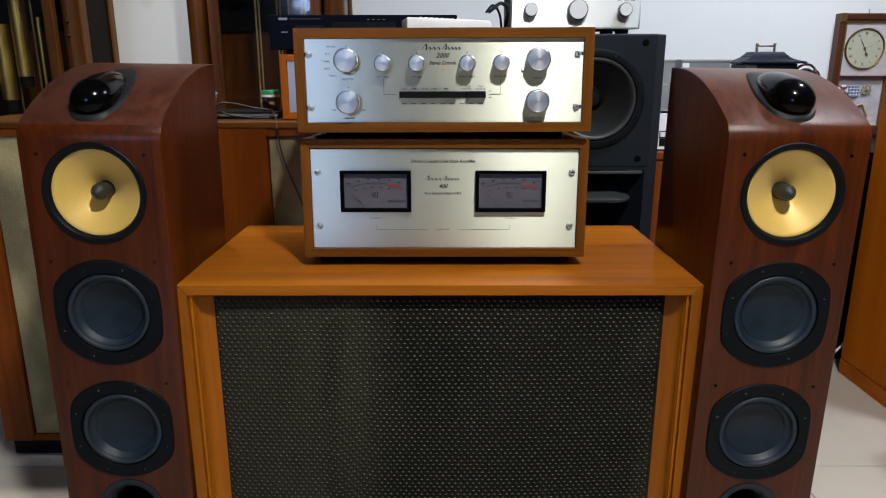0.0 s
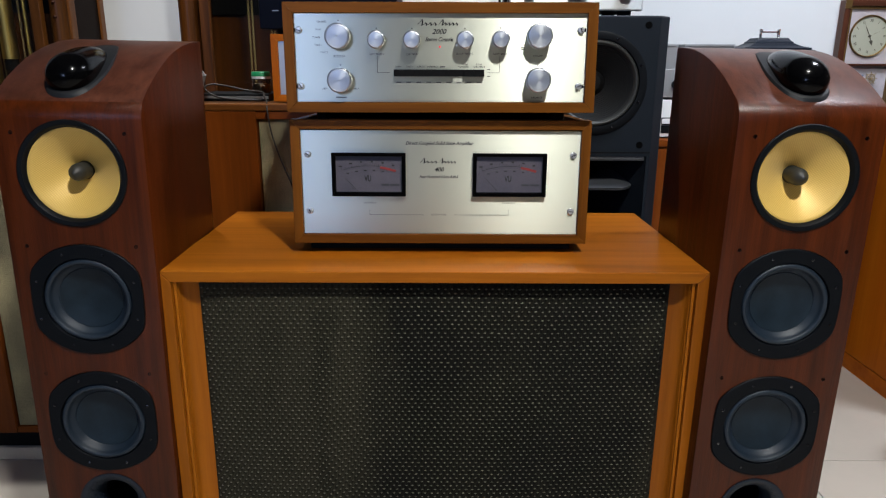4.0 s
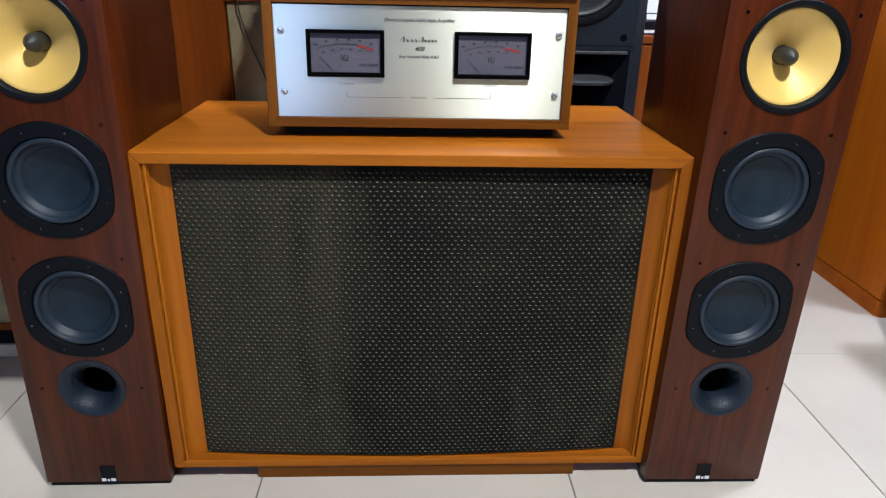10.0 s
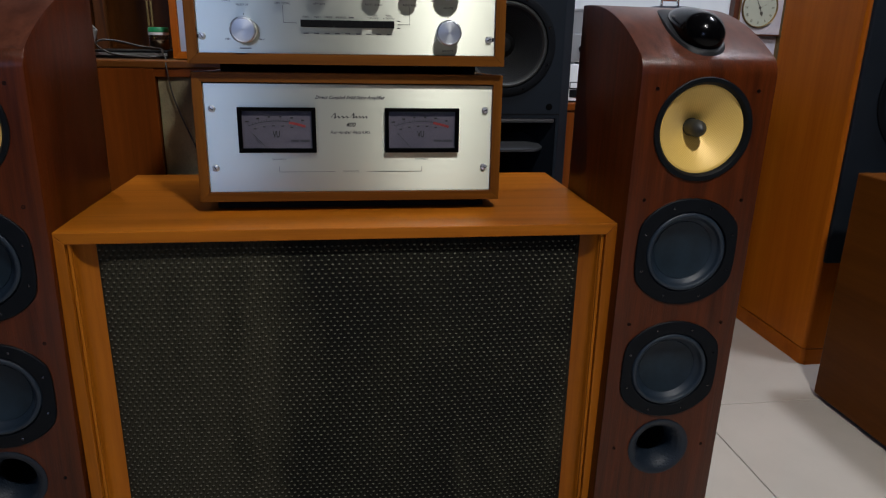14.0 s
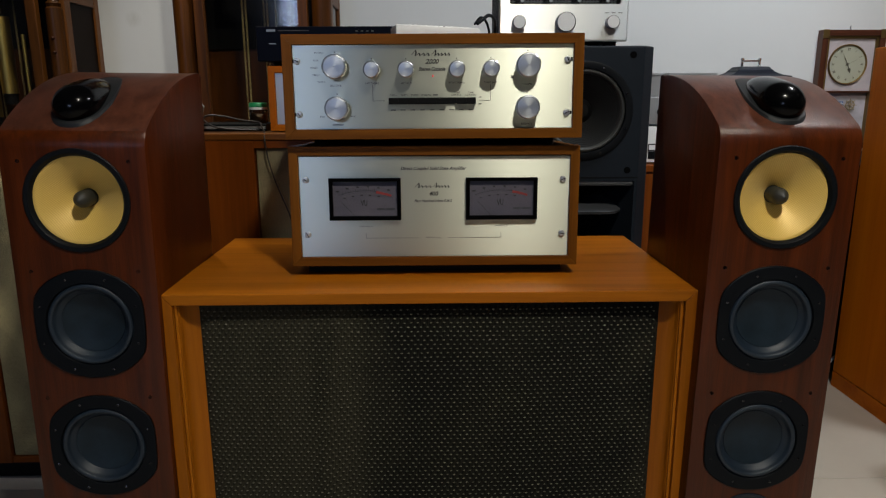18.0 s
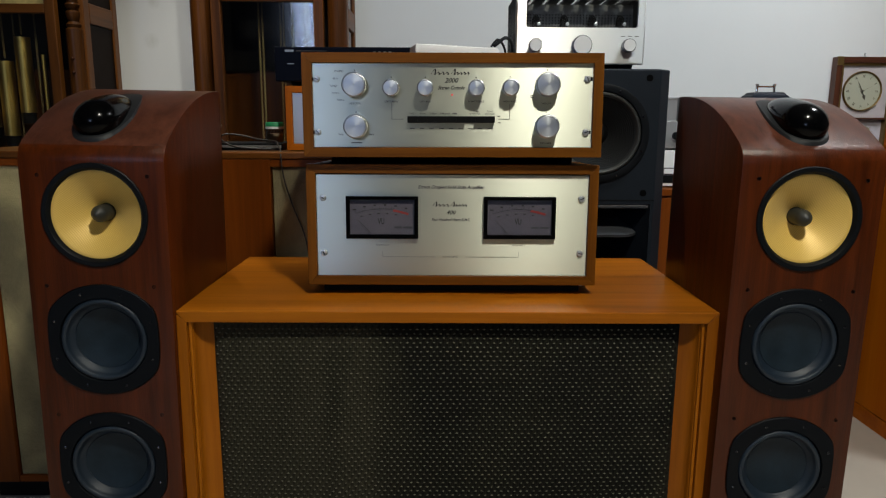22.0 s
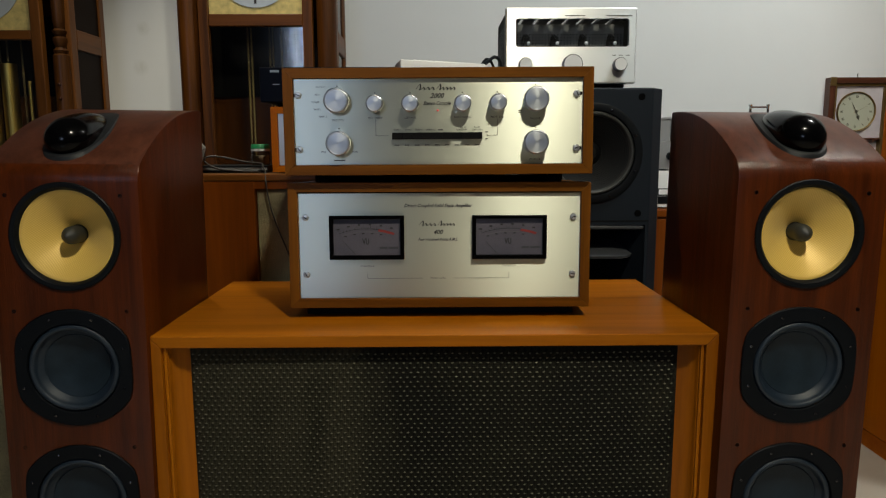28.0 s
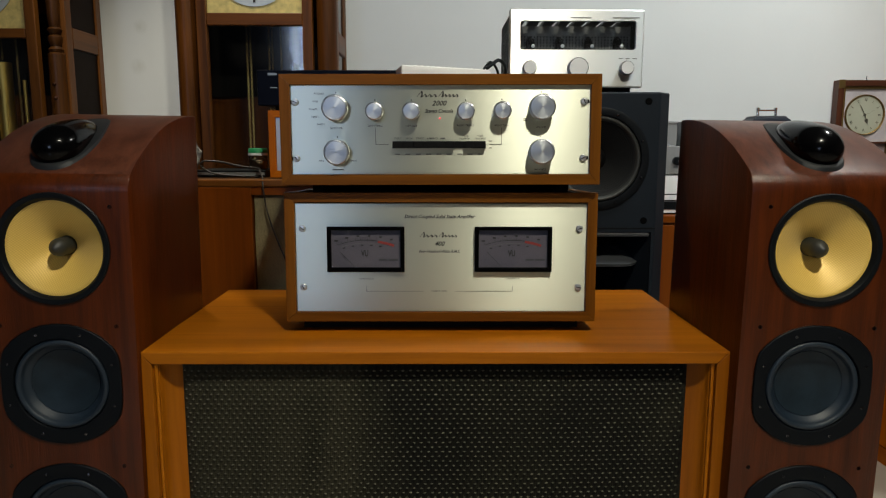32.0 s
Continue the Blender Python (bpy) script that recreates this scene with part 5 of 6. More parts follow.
part("carcass", box(-0.295, 0.295, 0.004, 0.52, 0.0, 0.7015, 0.003), black_plastic, dark)
part("top_board", box(-0.298, 0.298, 0.0, 0.52, 0.702, LOW_Z - 0.02, 0.003), black_plastic, dark)

deck = thing("cassette_deck", pose(0.80, 2.08, LOW_Z), "white cassette deck with a silver window and black slot", "cassette deck")
part("case", box(-0.21, 0.21, 0.006, 0.28, 0.006, 0.110, 0.002), white_plastic, deck)
part("front", box(-0.212, 0.212, 0.0, 0.0055, 0.004, 0.112, 0.0015), white_plastic, deck)
for x in (-0.125, -0.06):
    part("slot", box(x - 0.02, x + 0.02, -0.001, 0.0, 0.014, 0.037), black_plastic, deck)
    part("window_frame", box(x - 0.021, x + 0.021, -0.0015, 0.0, 0.0385, 0.060), black_plastic, deck)
    part("window", box(x - 0.0185, x + 0.0185, -0.0025, -0.0016, 0.042, 0.057, 0.0004), white_plastic, deck)
for x in (-0.17, 0.17):
    for y in (0.04, 0.24):
        part("foot", lathe([(0.0, 0.0), (0.014, 0.0), (0.014, 0.006), (0.0, 0.006)], (x, y, 0), "z", 14), black_matte, deck)
tuner = thing("tuner", pose(0.80, 2.085, 0.854), "grey metal tuner with a black knob on the deck", "tuner")
part("case", box(-0.21, 0.21, 0.006, 0.27, 0.006, 0.085, 0.002), grey_metal, tuner)
part("front", box(-0.212, 0.212, 0.0, 0.0055, 0.006, 0.086, 0.0015), silver_paint, tuner)
kb = part("knob", lathe([(0.012, 0.0), (0.012, -0.012), (0.010, -0.014), (0.0, -0.014)], (-0.112, 0, 0.043), segs=24), black_plastic, tuner, "black knob", 30)
part("pointer", box(-0.111, -0.101, -0.0155, -0.0141, 0.042, 0.0445), white_plastic, kb)
for x in (-0.17, 0.17):
    for y in (0.04, 0.22):
        part("foot", lathe([(0.0, 0.0), (0.014, 0.0), (0.014, 0.006), (0.0, 0.006)], (x, y, 0), "z", 14), black_matte, tuner)
for nm, x0, x1, mat in (("silver_box", 0.592, 0.688, silver_paint), ("grey_box", 0.705, 0.852, grey_metal)):
    b = thing(nm, pose((x0 + x1) / 2, 2.09, 0.940), "small " + nm.split("_")[0] + " metal box standing on the tuner", "box")
    w = (x1 - x0) / 2
    part("body", box(-w, w, 0.0, 0.16, 0.0, 0.071, 0.003), mat, b)
    part("edge_trim", box(-w, w, -0.002, 0.0, 0.064, 0.071, 0.0008), silver_paint, b)
    if nm == "grey_box":
        part("label_plate", box(-w + 0.004, -w + 0.024, -0.003, -0.0021, 0.040, 0.060), white_plastic, b)

mantel = thing("mantel_clock", pose(1.101, 2.36, LOW_Z), "black mantel clock with a stepped roof and chrome handle", "clock")
navy = plain("navy_lacquer", (0.006, 0.009, 0.018), 0.45, spec=0.2)
part("body", box(-0.088, 0.088, 0.0, 0.12, 0.0198, 0.258, 0.003), navy, mantel)
part("base", box(-0.10, 0.10, -0.012, 0.135, 0.0, 0.0195, 0.004), navy, mantel)
part("corner_post", box(-0.087, -0.050, -0.003, 0.0, 0.025, 0.256, 0.001), plain("grey_lacquer", (0.12, 0.125, 0.13), 0.35), mantel)
def frustums(levels, y_mid, ratio):
    """A stack of rectangles (half width, height) joined into one solid."""
    bm = bmesh.new()
    rows = [[bm.verts.new((sx * w, y_mid + sy * w * ratio, z)) for sx, sy in ((-1, -1), (1, -1), (1, 1), (-1, 1))] for w, z in levels]
    for lo, hi in zip(rows, rows[1:]):
        for k in range(4):
            bm.faces.new((lo[k], lo[(k + 1) % 4], hi[(k + 1) % 4], hi[k]))
    bm.faces.new(rows[0])
    bm.faces.new(rows[-1])
    return bm


part("roof_eave", frustums([(0.107, 0.2585), (0.110, 0.2615), (0.109, 0.2650), (0.088, 0.2695), (0.074, 0.2750), (0.066, 0.2798)], 0.06, 0.70), navy, mantel, "sloping dark eave")
part("roof_cap", frustums([(0.064, 0.2800), (0.062, 0.2845), (0.056, 0.2885), (0.049, 0.2970), (0.042, 0.2976)], 0.06, 0.70), navy, mantel, "raised roof cap")
for x in (-0.030, 0.030):
    part("handle_post", lathe([(0.0062, 0.2976), (0.0046, 0.302), (0.0046, 0.318), (0.0062, 0.320), (0.0062, 0.325), (0.0, 0.327)], (x, 0.06, 0), "z", 16), chrome, mantel, "", 40)
part("handle_bar", tube([(-0.030, 0.06, 0.317), (0.030, 0.06, 0.317)], 0.0032, 10), chrome, mantel, "chrome carrying bar")
part("dial", lathe([(0.07, -0.001), (0.07, -0.003), (0.0, -0.003)], (0.012, 0, 0.14), segs=40), plain("ivory_dial", (0.6, 0.57, 0.48), 0.5), mantel)

orb = thing("glass_ornament", pose(1.228, 2.38, LOW_Z), "clear glass ornament with a chrome ring", "ornament")
part("stand", lathe([(0.0, 0.0), (0.035, 0.0), (0.035, 0.008), (0.012, 0.016), (0.010, 0.166), (0.02, 0.180), (0.0, 0.182)], (0, 0, 0), "z", 24), chrome, orb, "", 40)
part("globe", lathe([(0.032 * math.sin(math.pi * k / 16), 0.212 - 0.032 * math.cos(math.pi * k / 16)) for k in range(17)], (0, 0, 0), "z", 28), jar_glass, orb, "", 60)
part("ring", lathe([(0.036 + 0.0045 * math.cos(2 * math.pi * k / 10), 0.0045 * math.sin(2 * math.pi * k / 10)) for k in range(11)], (0, 0, 0.2205), segs=32), chrome, orb, "", 60)
orb2 = copy_thing(orb, pose(1.300, 2.46, LOW_Z - 0.02, 0, 0, 30))
tagged(orb2, "clear glass ornament standing behind its twin")

# wall clock in a shadow-box frame
wc = thing("frame_clock", pose(1.608, 2.721, 0.722), "mahogany framed clock above a box of seaside trinkets", "clock")
mahog = lambda ax: wood("clock_mahogany", (0.045, 0.015, 0.0075), (0.135, 0.045, 0.022), ax, 1.4, 0.3, 0.4, 0.3)
rect_frame(wc, -0.106, 0.140, 0.014, 0.464, 0.022, -0.018, 0.018, mahog, "frame_rail")
gilt = plain("gilt_edge", (0.21, 0.135, 0.045), 0.4, 0.7)
rect_frame(wc, -0.0835, 0.1175, 0.0365, 0.4415, 0.0095, -0.012, 0.0175, gilt, "gilt_slip")
backing = plain("marbled_card", (0.52, 0.465, 0.475), 0.6, vary=0.12, blotch=14)
part("upper_card", box(-0.077, 0.111, -0.004, 0.017, 0.236, 0.435), backing, wc, "pale pink marbled card")
part("lower_card", box(-0.077, 0.111, 0.0105, 0.0170, 0.043, 0.2285), plain("sea_picture", (0.50, 0.47, 0.52), 0.6, vary=0.22, blotch=22), wc, "faded blue picture of a shore")
part("divider", box(-0.077, 0.111, -0.010, 0.017, 0.2285, 0.2355, 0.001), mahog("x"), wc)
fx, fz, fy = 0.008, 0.336, -0.005
part("dial_rim", lathe([(0.0765, fy + 0.003), (0.0765, fy - 0.004), (0.0745, fy - 0.0075), (0.0715, fy - 0.006), (0.0700, fy)], (fx, 0, fz), segs=64), gilt, wc, "thin gilt rim", 40)
faded = plain("faded_numerals", (0.085, 0.075, 0.055), 0.6)
dial = part("dial", lathe([(0.0705, fy - 0.001), (0.0, fy - 0.001)], (fx, 0, fz), segs=64), plain("cream_dial", (0.46, 0.46, 0.35), 0.45, vary=0.04), wc, "cream dial with black numerals")
for k, num in enumerate(("XII", "I", "II", "III", "IV", "V", "VI", "VII", "VIII", "IX", "X", "XI")):
    a = radians(30 * k)
    o = lettering("numeral", num, 0.0145, faded, dial, 0, 0, 0, squeeze=0.6)
    o.matrix_basis = Matrix.Translation((fx + 0.056 * math.sin(a), fy - 0.0022, fz + 0.056 * math.cos(a))) @ Matrix.Rotation(a, 4, "Y")
for nm, a, ln, wd in (("hour_hand", 158, 0.036, 0.0042), ("minute_hand", -29, 0.050, 0.0017), ("second_hand", 64, 0.050, 0.0004)):
    a = radians(a)
    u, w = Vector((math.sin(a), 0, math.cos(a))), Vector((math.cos(a), 0, -math.sin(a)))
    c = Vector((fx, fy - 0.0034, fz))
    bm = bmesh.new()
    if nm == "hour_hand":
        bm.faces.new([bm.verts.new(c + u * s * ln + w * r) for s, r in ((0.0, -0.0016), (0.45, -0.0016), (0.52, -0.0062), (0.66, -0.0058), (1.0, 0.0), (0.66, 0.0058), (0.52, 0.0062), (0.45, 0.0016), (0.0, 0.0016))])
        part(nm, bm, faded, dial)
        continue
    bm.faces.new([bm.verts.new(c + p) for p in (-u * 0.010 - w * wd * 0.5, u * ln * 0.45 - w * wd, u * ln, u * ln * 0.45 + w * wd, -u * 0.010 + w * wd * 0.5)])
    part(nm, bm, faded, dial)
part("hub", lathe([(0.0055, fy - 0.0036), (0.0, fy - 0.0050)], (fx, 0, fz), segs=16), faded, dial)
# trinkets in the lower box
old_gilt = plain("old_gilt", (0.36, 0.29, 0.18), 0.5, 0.3, vary=0.2)
wheel = part("ship_wheel", lathe([(0.017 + 0.0022 * math.cos(2 * math.pi * k / 8), 0.004 + 0.0022 * math.sin(2 * math.pi * k / 8)) for k in range(9)], (0.045, 0, 0.181), segs=28), old_gilt, wc, "little brass ship's wheel", 60)
part("wheel_hub", lathe([(0.0055, 0.006), (0.005, 0.0), (0.0, -0.001)], (0.045, 0, 0.181), segs=16), old_gilt, wheel)
for k in range(4):
    a = math.pi / 4 * k
    part("spoke", tube([(0.045 - 0.026 * math.cos(a), 0.004, 0.181 - 0.026 * math.sin(a)), (0.045 + 0.026 * math.cos(a), 0.004, 0.181 + 0.026 * math.sin(a))], 0.0016, 6), old_gilt, wheel)
sign = part("blue_sign", box(-0.005 - 0.021, -0.005 + 0.021, 0.002, 0.006, 0.175 - 0.021, 0.175 + 0.021, 0.001), plain("blue_paint", (0.11, 0.15, 0.27), 0.5, vary=0.3, blotch=120), wc, "little blue square with a white lattice")
for k in range(3):
    u = -0.012 + 0.012 * k
    part("lattice_cord", tube([(-0.005 + u, 0.001, 0.175 - 0.019), (-0.005 + u, 0.001, 0.175 + 0.019)], 0.0011, 5), white_plastic, sign)
    part("lattice_cord", tube([(-0.005 - 0.019, 0.0012, 0.175 + u), (-0.005 + 0.019, 0.0012, 0.175 + u)], 0.0011, 5), white_plastic, sign)
buoy = part("lifebuoy", lathe([(0.0155 + 0.0055 * math.cos(2 * math.pi * k / 12), 0.004 + 0.0055 * math.sin(2 * math.pi * k / 12)) for k in range(13)], (-0.047, 0, 0.181), segs=32), white_plastic, wc, "little white lifebuoy with red bands", 60)
red_band = plain("red_enamel", (0.36, 0.04, 0.03), 0.45)
for k in range(4):
    a = math.pi / 4 + math.pi / 2 * k
    cxb, czb = -0.047 + 0.0155 * math.cos(a), 0.181 + 0.0155 * math.sin(a)
    tx, tz = -0.0032 * math.sin(a), 0.0032 * math.cos(a)
    part("red_wrap", tube([(cxb - tx, 0.004, czb - tz), (cxb + tx, 0.004, czb + tz)], 0.0062, 12), red_band, buoy, "red band")
rope = plain("bleached_rope", (0.46, 0.37, 0.25), 0.8, vary=0.3, blotch=90)
part("rope_coil", tube(spline([(0.02 - 0.040, 0.006, 0.129 + 0.004), (0.02 - 0.015, 0.003, 0.129 - 0.012), (0.02 + 0.016, 0.004, 0.129 - 0.003), (0.02 + 0.030, 0.006, 0.129 - 0.022), (0.02 + 0.044, 0.006, 0.129 - 0.050)], 6), 0.0042, 10), rope, wc, "pale twisted rope")
for dx, dz, r in ((-0.020, -0.045, 0.016), (0.020, -0.060, 0.020), (-0.052, -0.070, 0.018), (0.052, -0.085, 0.014)):
    part("shell", lathe([(0.0, 0.0), (r * 0.55, 0.003), (r, 0.012), (r * 0.7, 0.022), (0.0, 0.026)], (0.02 + dx, 0, 0.129 + dz), segs=18), plain("ochre_shell", (0.50, 0.40, 0.27), 0.5, vary=0.35, blotch=70), wc, "pale ochre shell", 50)
for sx in (-1, 1):
    cx = 0.017 + sx * 0.1115
    part("corner_bracket", box(cx - 0.012, cx + 0.012, -0.0212, -0.0182, 0.433, 0.4655, 0.0012), gilt, wc, "gilt corner bracket")
part("hook", tube(spline([(0.017, 0.01, 0.462), (0.014, 0.013, 0.476), (0.018, 0.016, 0.480)], 5), 0.0014, 6), dark_screw, wc)

# ---- orange veneered loudspeaker and box beside it ----
big = thing("large_loudspeaker", pose(1.325, 1.735, 0), "tall orange-veneered loudspeaker with a black front", "loudspeaker")
part("cabinet", prism([(0.0, 0.012), (0.0, 0.365), (0.46, 0.365), (0.46, 0.012), (0.456, 0.004), (0.448, 0.0), (0.012, 0.0), (0.004, 0.004)], "z", 0.052, 1.082, 0.004), orange_veneer("z"), big, "orange veneer box")
part("base_moulding", prism([(0.0, 0.012), (0.012, 0.0), (0.448, 0.0), (0.46, 0.012), (0.46, 0.365), (0.0, 0.365)], "z", 0.0, 0.050, 0.002), orange_veneer("x"), big, "veneered base with a shadow joint")
part("black_front", box(0.006, 0.454, -0.014, -0.0005, 0.327, 1.072, 0.004), charcoal, big, "charcoal front board")
cut(bpy.data.objects[big.children[-1].name], box(0.05, 0.41, -0.05, -0.006, 0.44, 0.56))
part("horn_lip", box(0.052, 0.408, -0.012, -0.0062, 0.490, 0.506, 0.002), black_plastic, big)
wfr = part("woofer", lathe([(0.165, -0.0142), (0.165, -0.019), (0.158, -0.021), (0.145, -0.019), (0.140, -0.0145)], (0.23, 0, 0.79), segs=64), black_plastic, big, "", 40)
part("cone", lathe([(0.142, -0.0155), (0.135, -0.0175), (0.125, -0.015), (0.0, -0.0145)], (0.23, 0, 0.79), segs=64), cone_dark, wfr, "", 50)
side = thing("side_box", pose(1.243, 0.98, 0), "brown veneered box cabinet standing beside the large loudspeaker", "cabinet")
part("body", box(0.0, 0.60, 0.0, 0.580, 0.011, 0.622, 0.004), wood("side_box_veneer", (0.075, 0.021, 0.0008), (0.135, 0.042, 0.0014), "y", 0.6, 0.5, 0.03, 0.5), side, "brown veneered carcass")
part("plinth", box(0.05, 0.55, 0.04, 0.54, 0.0, 0.0105), black_matte, side)
wire = thing("white_cable", pose(0, 0, 0), "short white cable on the floor by the loudspeaker", "cable")
part("lead", tube(spline([(1.06, 1.93, 0.004), (1.20, 2.05, 0.018), (1.32, 2.12, 0.067), (1.372, 2.15, 0.092), (1.43, 2.165, 0.106), (1.50, 2.165, 0.110)], 8), 0.004, 8), white_plastic, wire, "", 60)

# ---- grandfather clocks ----


def chain(parent, x, y, z0, z1):
    link = 0.011
    verts, faces = [], []
    n = int((z1 - z0) / (link * 0.72))
    for i in range(n):
        z = z1 - i * link * 0.72
        flat = i % 2
        k0 = len(verts)
        for j in range(8):
            a = 2 * math.pi * j / 8
            u, w = 0.0032 * math.cos(a), link * 0.5 * math.sin(a)
            for s in range(4):
                b = math.pi / 2 * s
                r = 0.0010
                e = 1 + r * math.cos(b) / 0.0042
                uu, ww, vv = u * e, w * e, r * math.sin(b)
                verts.append((x + (uu if flat else vv), y + (vv if flat else uu), z + ww))
        for j in range(8):
            for s in range(4):
                p, q = k0 + 4 * j, k0 + 4 * ((j + 1) % 8)
                faces.append((p + s, p + (s + 1) % 4, q + (s + 1) % 4, q + s))
    me = bpy.data.meshes.new("chain")
    me.from_pydata(verts, [], faces)
    me.materials.append(plain("dull_brass", (0.48, 0.38, 0.17), 0.4, 0.7))
    ob = new("chain", me)
    ob.parent = parent
    return tagged(ob, "thin brass link chain")


def rod(r, z0, z1, c, segs=20):
    return lathe([(0.0, z0), (r, z0), (r, z1), (0.0, z1)], (c[0], c[1], 0), "z", segs)


silver_ring = plain("silvered_ring", (0.46, 0.49, 0.50), 0.4, 0.5, vary=0.08, blotch=25)
gold_plate = plain("gilded_plate", (0.56, 0.44, 0.16), 0.45, 0.5, vary=0.25, blotch=45)


def clock_face(parent, cz, y, half):
    d = part("dial_plate", box(-half, half, y, y + 0.006, cz - half, cz + half), gold_plate, parent, "gilded square dial plate")
    part("chapter_ring", lathe([(half * 0.86, y - 0.001), (half * 0.86, y - 0.003), (half * 0.10, y - 0.003), (half * 0.10, y - 0.001)], (0, 0, cz), segs=64), silver_ring, d, "silvered chapter ring")
    for k in range(12):
        a = radians(30 * k)
        ob = bar("numeral_bar", -0.004, 0.004, half * 0.62, half * 0.78, 0, ink, d)
        ob.matrix_basis = Matrix.Translation((0, y - 0.0042, cz)) @ Matrix.Rotation(a, 4, "Y")
    for a, ln, w in ((radians(165), half * 0.45, 0.007), (radians(-160), half * 0.72, 0.005)):
        ob = bar("hand", -w / 2, w / 2, -0.012, ln, 0, ink, d)
        ob.matrix_basis = Matrix.Translation((0, y - 0.0055, cz)) @ Matrix.Rotation(a, 4, "Y")


def long_case(m, label, half, deep, turned, wz1, rail):
    """A tall clock: waist door with a glass, dial above, columns at the front corners. Front at y = 0."""
    c = thing("grandfather_clock", m, label, "clock", "grandfather clocks")
    H = 2.10
    oak = dark_oak if turned else clock_oak
    wz0 = 0.46
    dw = half - 0.075
    part("back_board", box(-half + 0.012, half - 0.012, deep - 0.02, deep, 0.10, H - 0.06), oak("z"), c)
    part("base", box(-half, half, 0.0, deep, 0.0, 0.36, 0.006), oak("x"), c)
    part("base_moulding", box(-half - 0.015, half + 0.015, -0.015, deep, 0.3605, 0.40, 0.012), oak("x"), c)
    part("hood", box(-half - 0.02, half + 0.02, -0.02, deep, 1.84, H, 0.02), oak("x"), c)
    # sides with two recessed panels
    for s in (-1, 1):
        xa, xb = sorted((s * half, s * (half - 0.018)))
        for y0, y1, z0, z1 in ((0.035, 0.075, 0.4005, 1.8395), (deep - 0.055, deep - 0.0205, 0.4005, 1.8395)):
            part("side_stile", box(xa, xb, y0, y1, z0, z1, 0.003), oak("z"), c)
        for z0, z1 in ((0.401, 0.47), (1.255, 1.322), (1.77, 1.839)):
            part("side_rail", box(xa, xb, 0.0755, deep - 0.0555, z0, z1, 0.003), oak("y"), c)
        xm = s * (half - 0.011)
        part("side_panel", box(xm - 0.004, xm + 0.004, 0.0755, deep - 0.0555, 0.4705, 1.7695), smoked_glass if not turned else plain("dark_side_panel", (0.0075, 0.0032, 0.0014), 0.5, spec=0.06), c)
        # corner column
        cx = s * (half - 0.032)
        if turned:
            prof = [(0.0, 0.4005), (0.026, 0.4005), (0.026, 1.230), (0.020, 1.235), (0.024, 1.245), (0.015, 1.255), (0.022, 1.275), (0.022, 1.285), (0.014, 1.292), (0.021, 1.302), (0.023, 1.308), (0.015, 1.315), (0.019, 1.340), (0.021, 1.42), (0.017, 1.70), (0.022, 1.73), (0.022, 1.8395), (0.0, 1.8395)]
            part("turned_column", lathe(prof, (cx, 0.028, 0), "z", 28), oak("z"), c, "turned column at the corner", 40)
            for z in (1.09, 1.135):
                part("bead", lathe([(0.006, 0.004), (0.005, -0.002), (0.0, -0.005)], (cx, 0, z), segs=12), plain("dark_stud", (0.035, 0.010, 0.003), 0.5, spec=0.2), c)
        else:
            part("round_column", rod(0.034, 0.4005, 1.8395, (cx, 0.030), 32), oak("z"), c, "plain round column at the corner")
            c.children[-1].data.set_sharp_from_angle(angle=radians(40))
    # door frame
    d = part("waist_door", box(-dw, -dw + 0.034, -0.004, 0.022, 0.402, 1.838, 0.003), oak("z"), c, "glazed waist door")
    part("door_stile", box(dw - 0.034, dw, -0.004, 0.022, 0.402, 1.838, 0.003), oak("z"), d)
    for z0, z1 in ((0.402, wz0), (wz1, wz1 + rail), (1.74, 1.838)):
        part("door_rail", box(-dw + 0.0342, dw - 0.0342, -0.003, 0.021, z0, z1, 0.003), oak("x"), d)
    g = part("door_glass", box(-dw + 0.03, dw - 0.03, 0.008, 0.011, wz0 - 0.004, wz1 + 0.004), door_pane, d)
    g.visible_shadow = False
    fh = min(dw - 0.034, (1.74 - wz1 - rail) / 2)
    clock_face(c, wz1 + rail + fh, 0.012, fh)
    # inside: black sheets added to darken the upper case; lower panel, tubes, weights, chains
    part("side_shade", box(half - 0.034, half - 0.030, 0.066, deep - 0.036, 1.00, 1.40), black_matte, c, "black sheet added to darken the case inside")
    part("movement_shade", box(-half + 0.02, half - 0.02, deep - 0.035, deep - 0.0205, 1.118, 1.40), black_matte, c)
    return c


gc = long_case(pose(-0.605, 2.42, 0), "dark walnut grandfather clock with glazed door and chains", 0.265, 0.29, False, 1.328, 0.040)
for x in (-0.048, -0.036, 0.020, 0.031, 0.061, 0.107, 0.119, 0.146):
    chain(gc, x, 0.075 + 0.03 * (x > 0), 0.60, 1.36)
for x, zb in ((-0.03, 0.64), (0.06, 0.52)):
    part("weight", rod(0.022, zb, zb + 0.2, (x, 0.10), 24), brass, gc, "brass weight")
gc2 = long_case(pose(-1.487, 2.36, 0), "carved dark oak grandfather clock with turned columns", 0.278, 0.30, True, 1.277, 0.030)
for x, zt in ((0.032, 1.211), (-0.033, 1.131), (-0.098, 1.16)):
    part("weight", rod(0.0255, zt - 0.253, zt, (x, 0.09), 28), brass, gc2, "polished brass weight")
    part("weight_cap", rod(0.0215, zt - 0.290, zt - 0.2535, (x, 0.09), 24), black_matte, gc2, "dark cap under the weight")
    chain(gc2, x, 0.09, zt, 1.40)
for x in (0.0, 0.074):
    chain(gc2, x, 0.10, 0.62, 1.40)
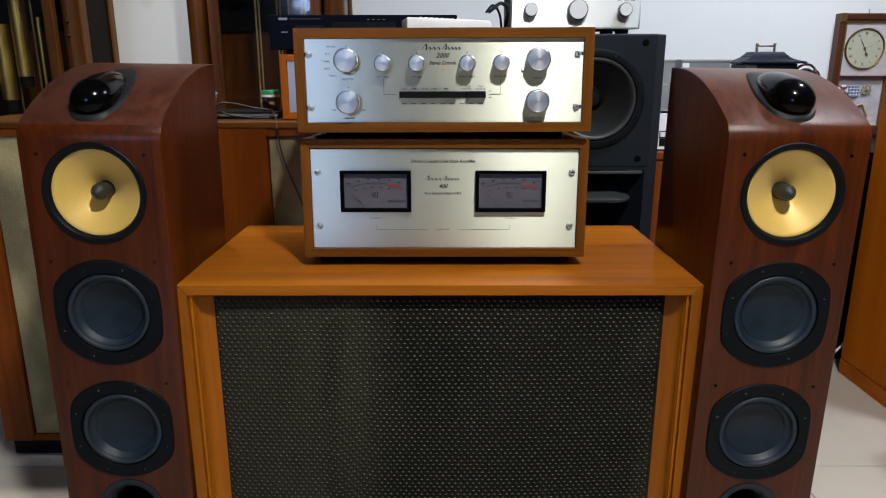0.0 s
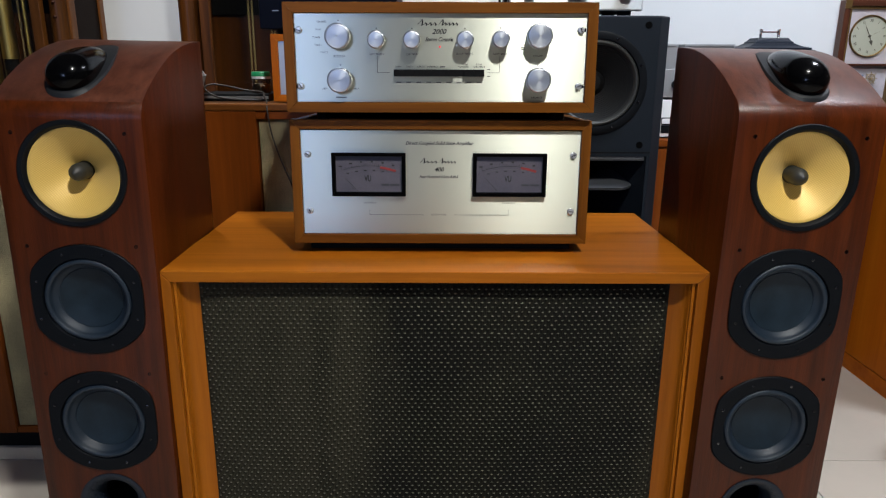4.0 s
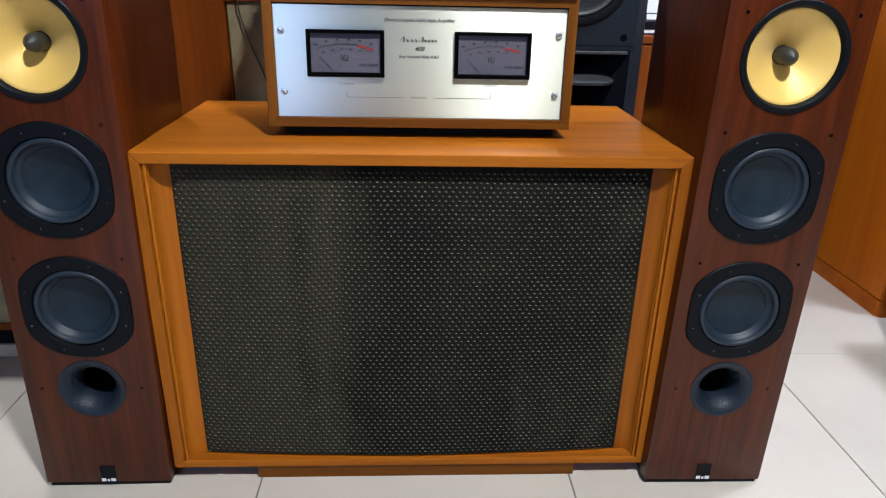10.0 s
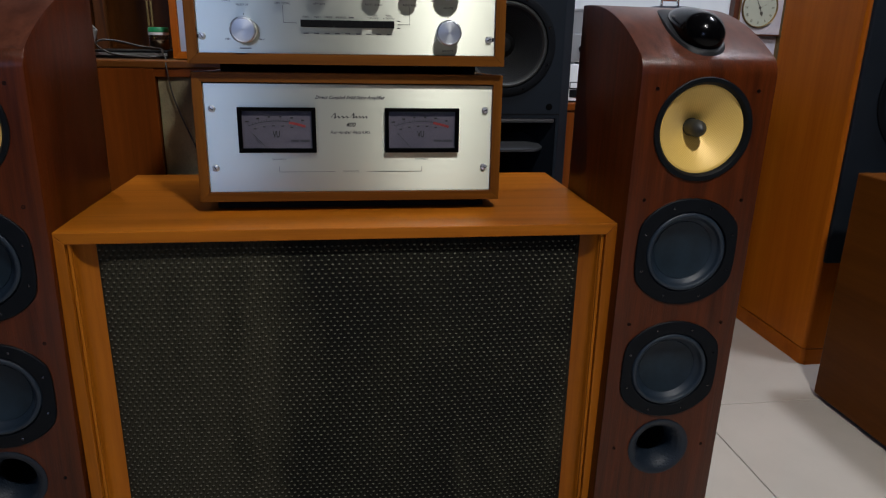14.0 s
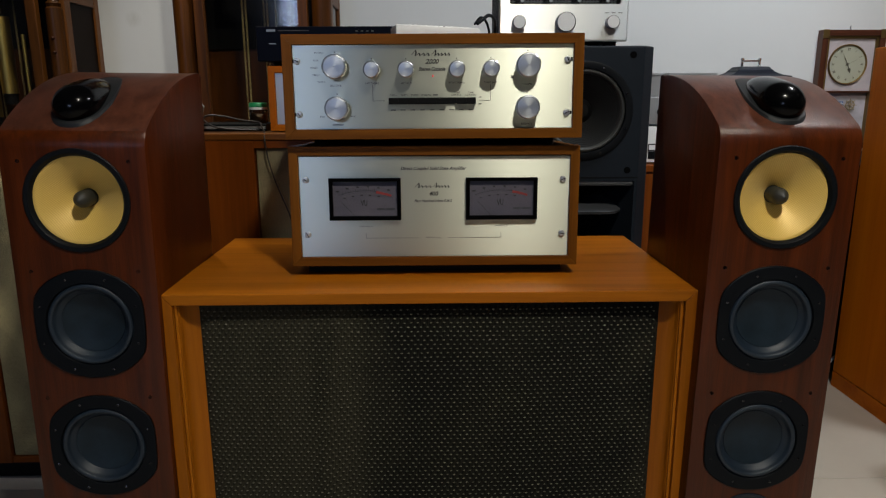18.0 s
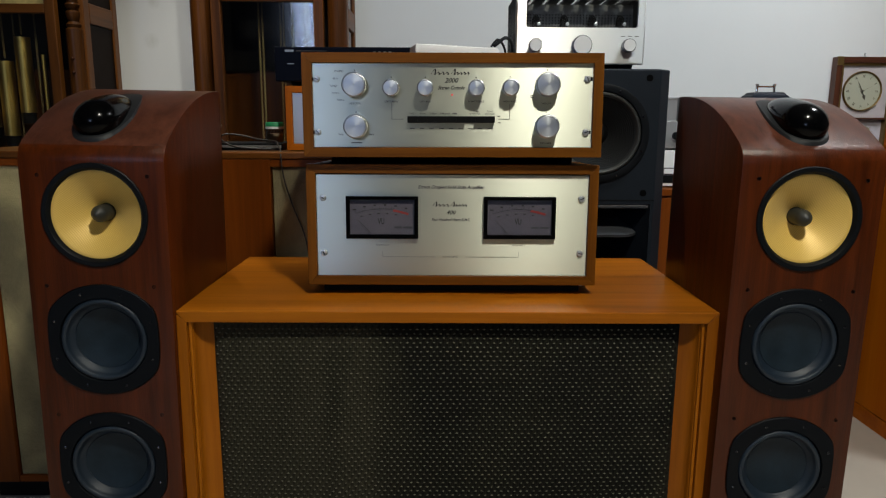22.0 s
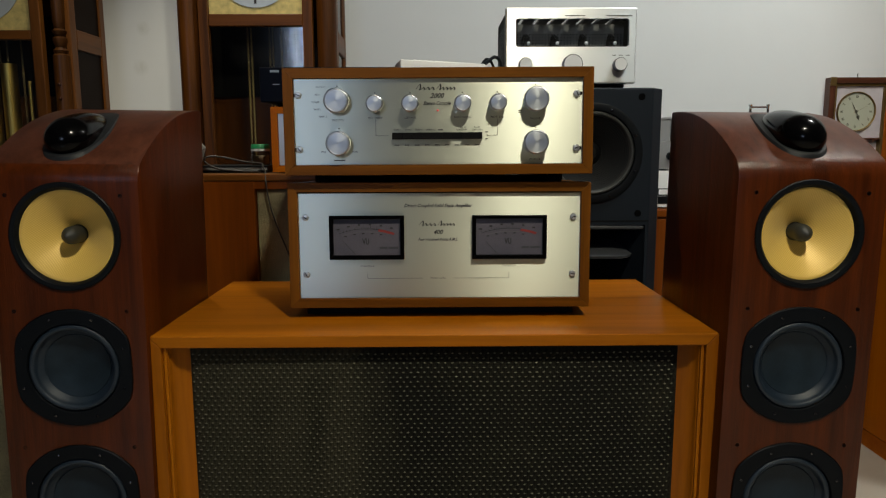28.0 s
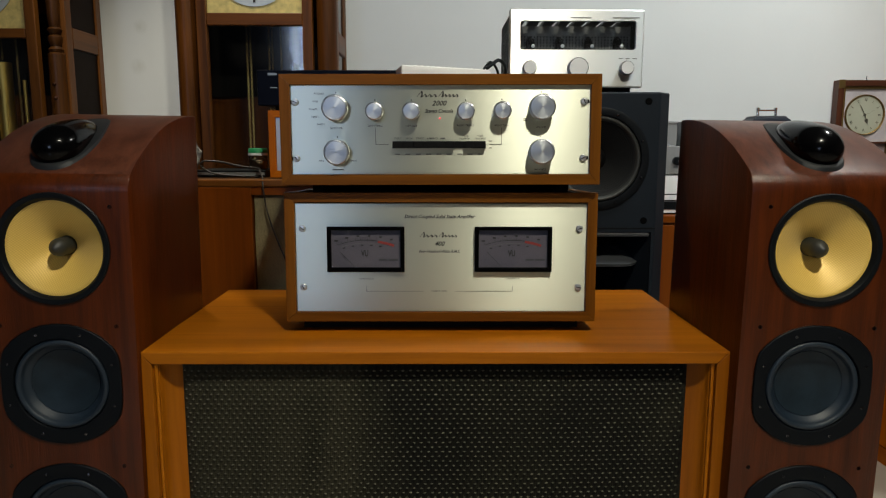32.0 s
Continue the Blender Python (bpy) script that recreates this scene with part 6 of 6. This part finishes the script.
part("pendulum_rod", rod(0.0062, 0.60, 1.154, (0.099, 0.09), 20), brass, gc2, "bright brass rod")

lead3 = thing("speaker_cable", pose(0, 0, 0), "thin brown speaker cable looped behind the tower loudspeaker", "cable")
part("lead", tube(spline([(-0.66, 1.385, 0.16), (-0.70, 1.40, 0.12), (-0.745, 1.41, 0.075), (-0.755, 1.41, 0.035), (-0.73, 1.405, 0.008), (-0.69, 1.42, 0.005), (-0.62, 1.47, 0.005)], 8), 0.0035, 8), plain("cable_sleeve", (0.016, 0.011, 0.008), 0.5), lead3, "", 60)

# ---- ceiling fittings ----
lamp_glow = plain("lamp_diffuser", (1.0, 0.95, 0.87), 0.5, emit=3.0)
for p in (LAMP_FRONT, LAMP_SIDE):
    f = thing("ceiling_lamp", pose(p[0], p[1], CEIL), "square white ceiling light fitting", "lamp", "ceiling lamps")
    part("housing", box(-0.15, 0.15, -0.15, 0.15, -0.035, 0.0, 0.004), white_plastic, f)
    part("diffuser", box(-0.12, 0.12, -0.12, 0.12, -0.042, -0.0355, 0.002), lamp_glow, f)
# the second of these fittings is added to carry the wall wash
for p in (LAMP_REAR, FILL_WALL):
    f = thing("ceiling_spotlight", pose(p[0], p[1] - 0.06, CEIL), "small white ceiling spotlight added out of view", "lamp", "ceiling lamps")
    part("rose", lathe([(0.0, 0.0), (0.045, 0.0), (0.045, -0.012), (0.0, -0.014)], (0, 0, 0), "z", 24), white_plastic, f)
    part("arm", lathe([(0.008, -0.014), (0.008, -0.05)], (0, 0, 0), "z", 12), white_plastic, f)

# ---- floor tiles ----
TX, TY, TS = -0.886, 1.54, 0.589
tile_bm = box(-TS / 2 + 0.0014, TS / 2 - 0.0014, -TS / 2 + 0.0014, TS / 2 - 0.0014, -0.008, 0.0, 0.0012, 1)
first = part("tile", tile_bm, tile_glaze, floor)
for i in range(-4, 8):
    for j in range(-9, 3):
        x, y = TX + TS * (i + 0.5), TY + TS * (j + 0.5)
        if abs(x) > 3.4 or y > 2.9 or y < -4.3:
            continue
        ob = first if (i, j) == (0, -1) else new("tile", first.data)
        ob.parent = floor
        ob.location = (x, y, 0)
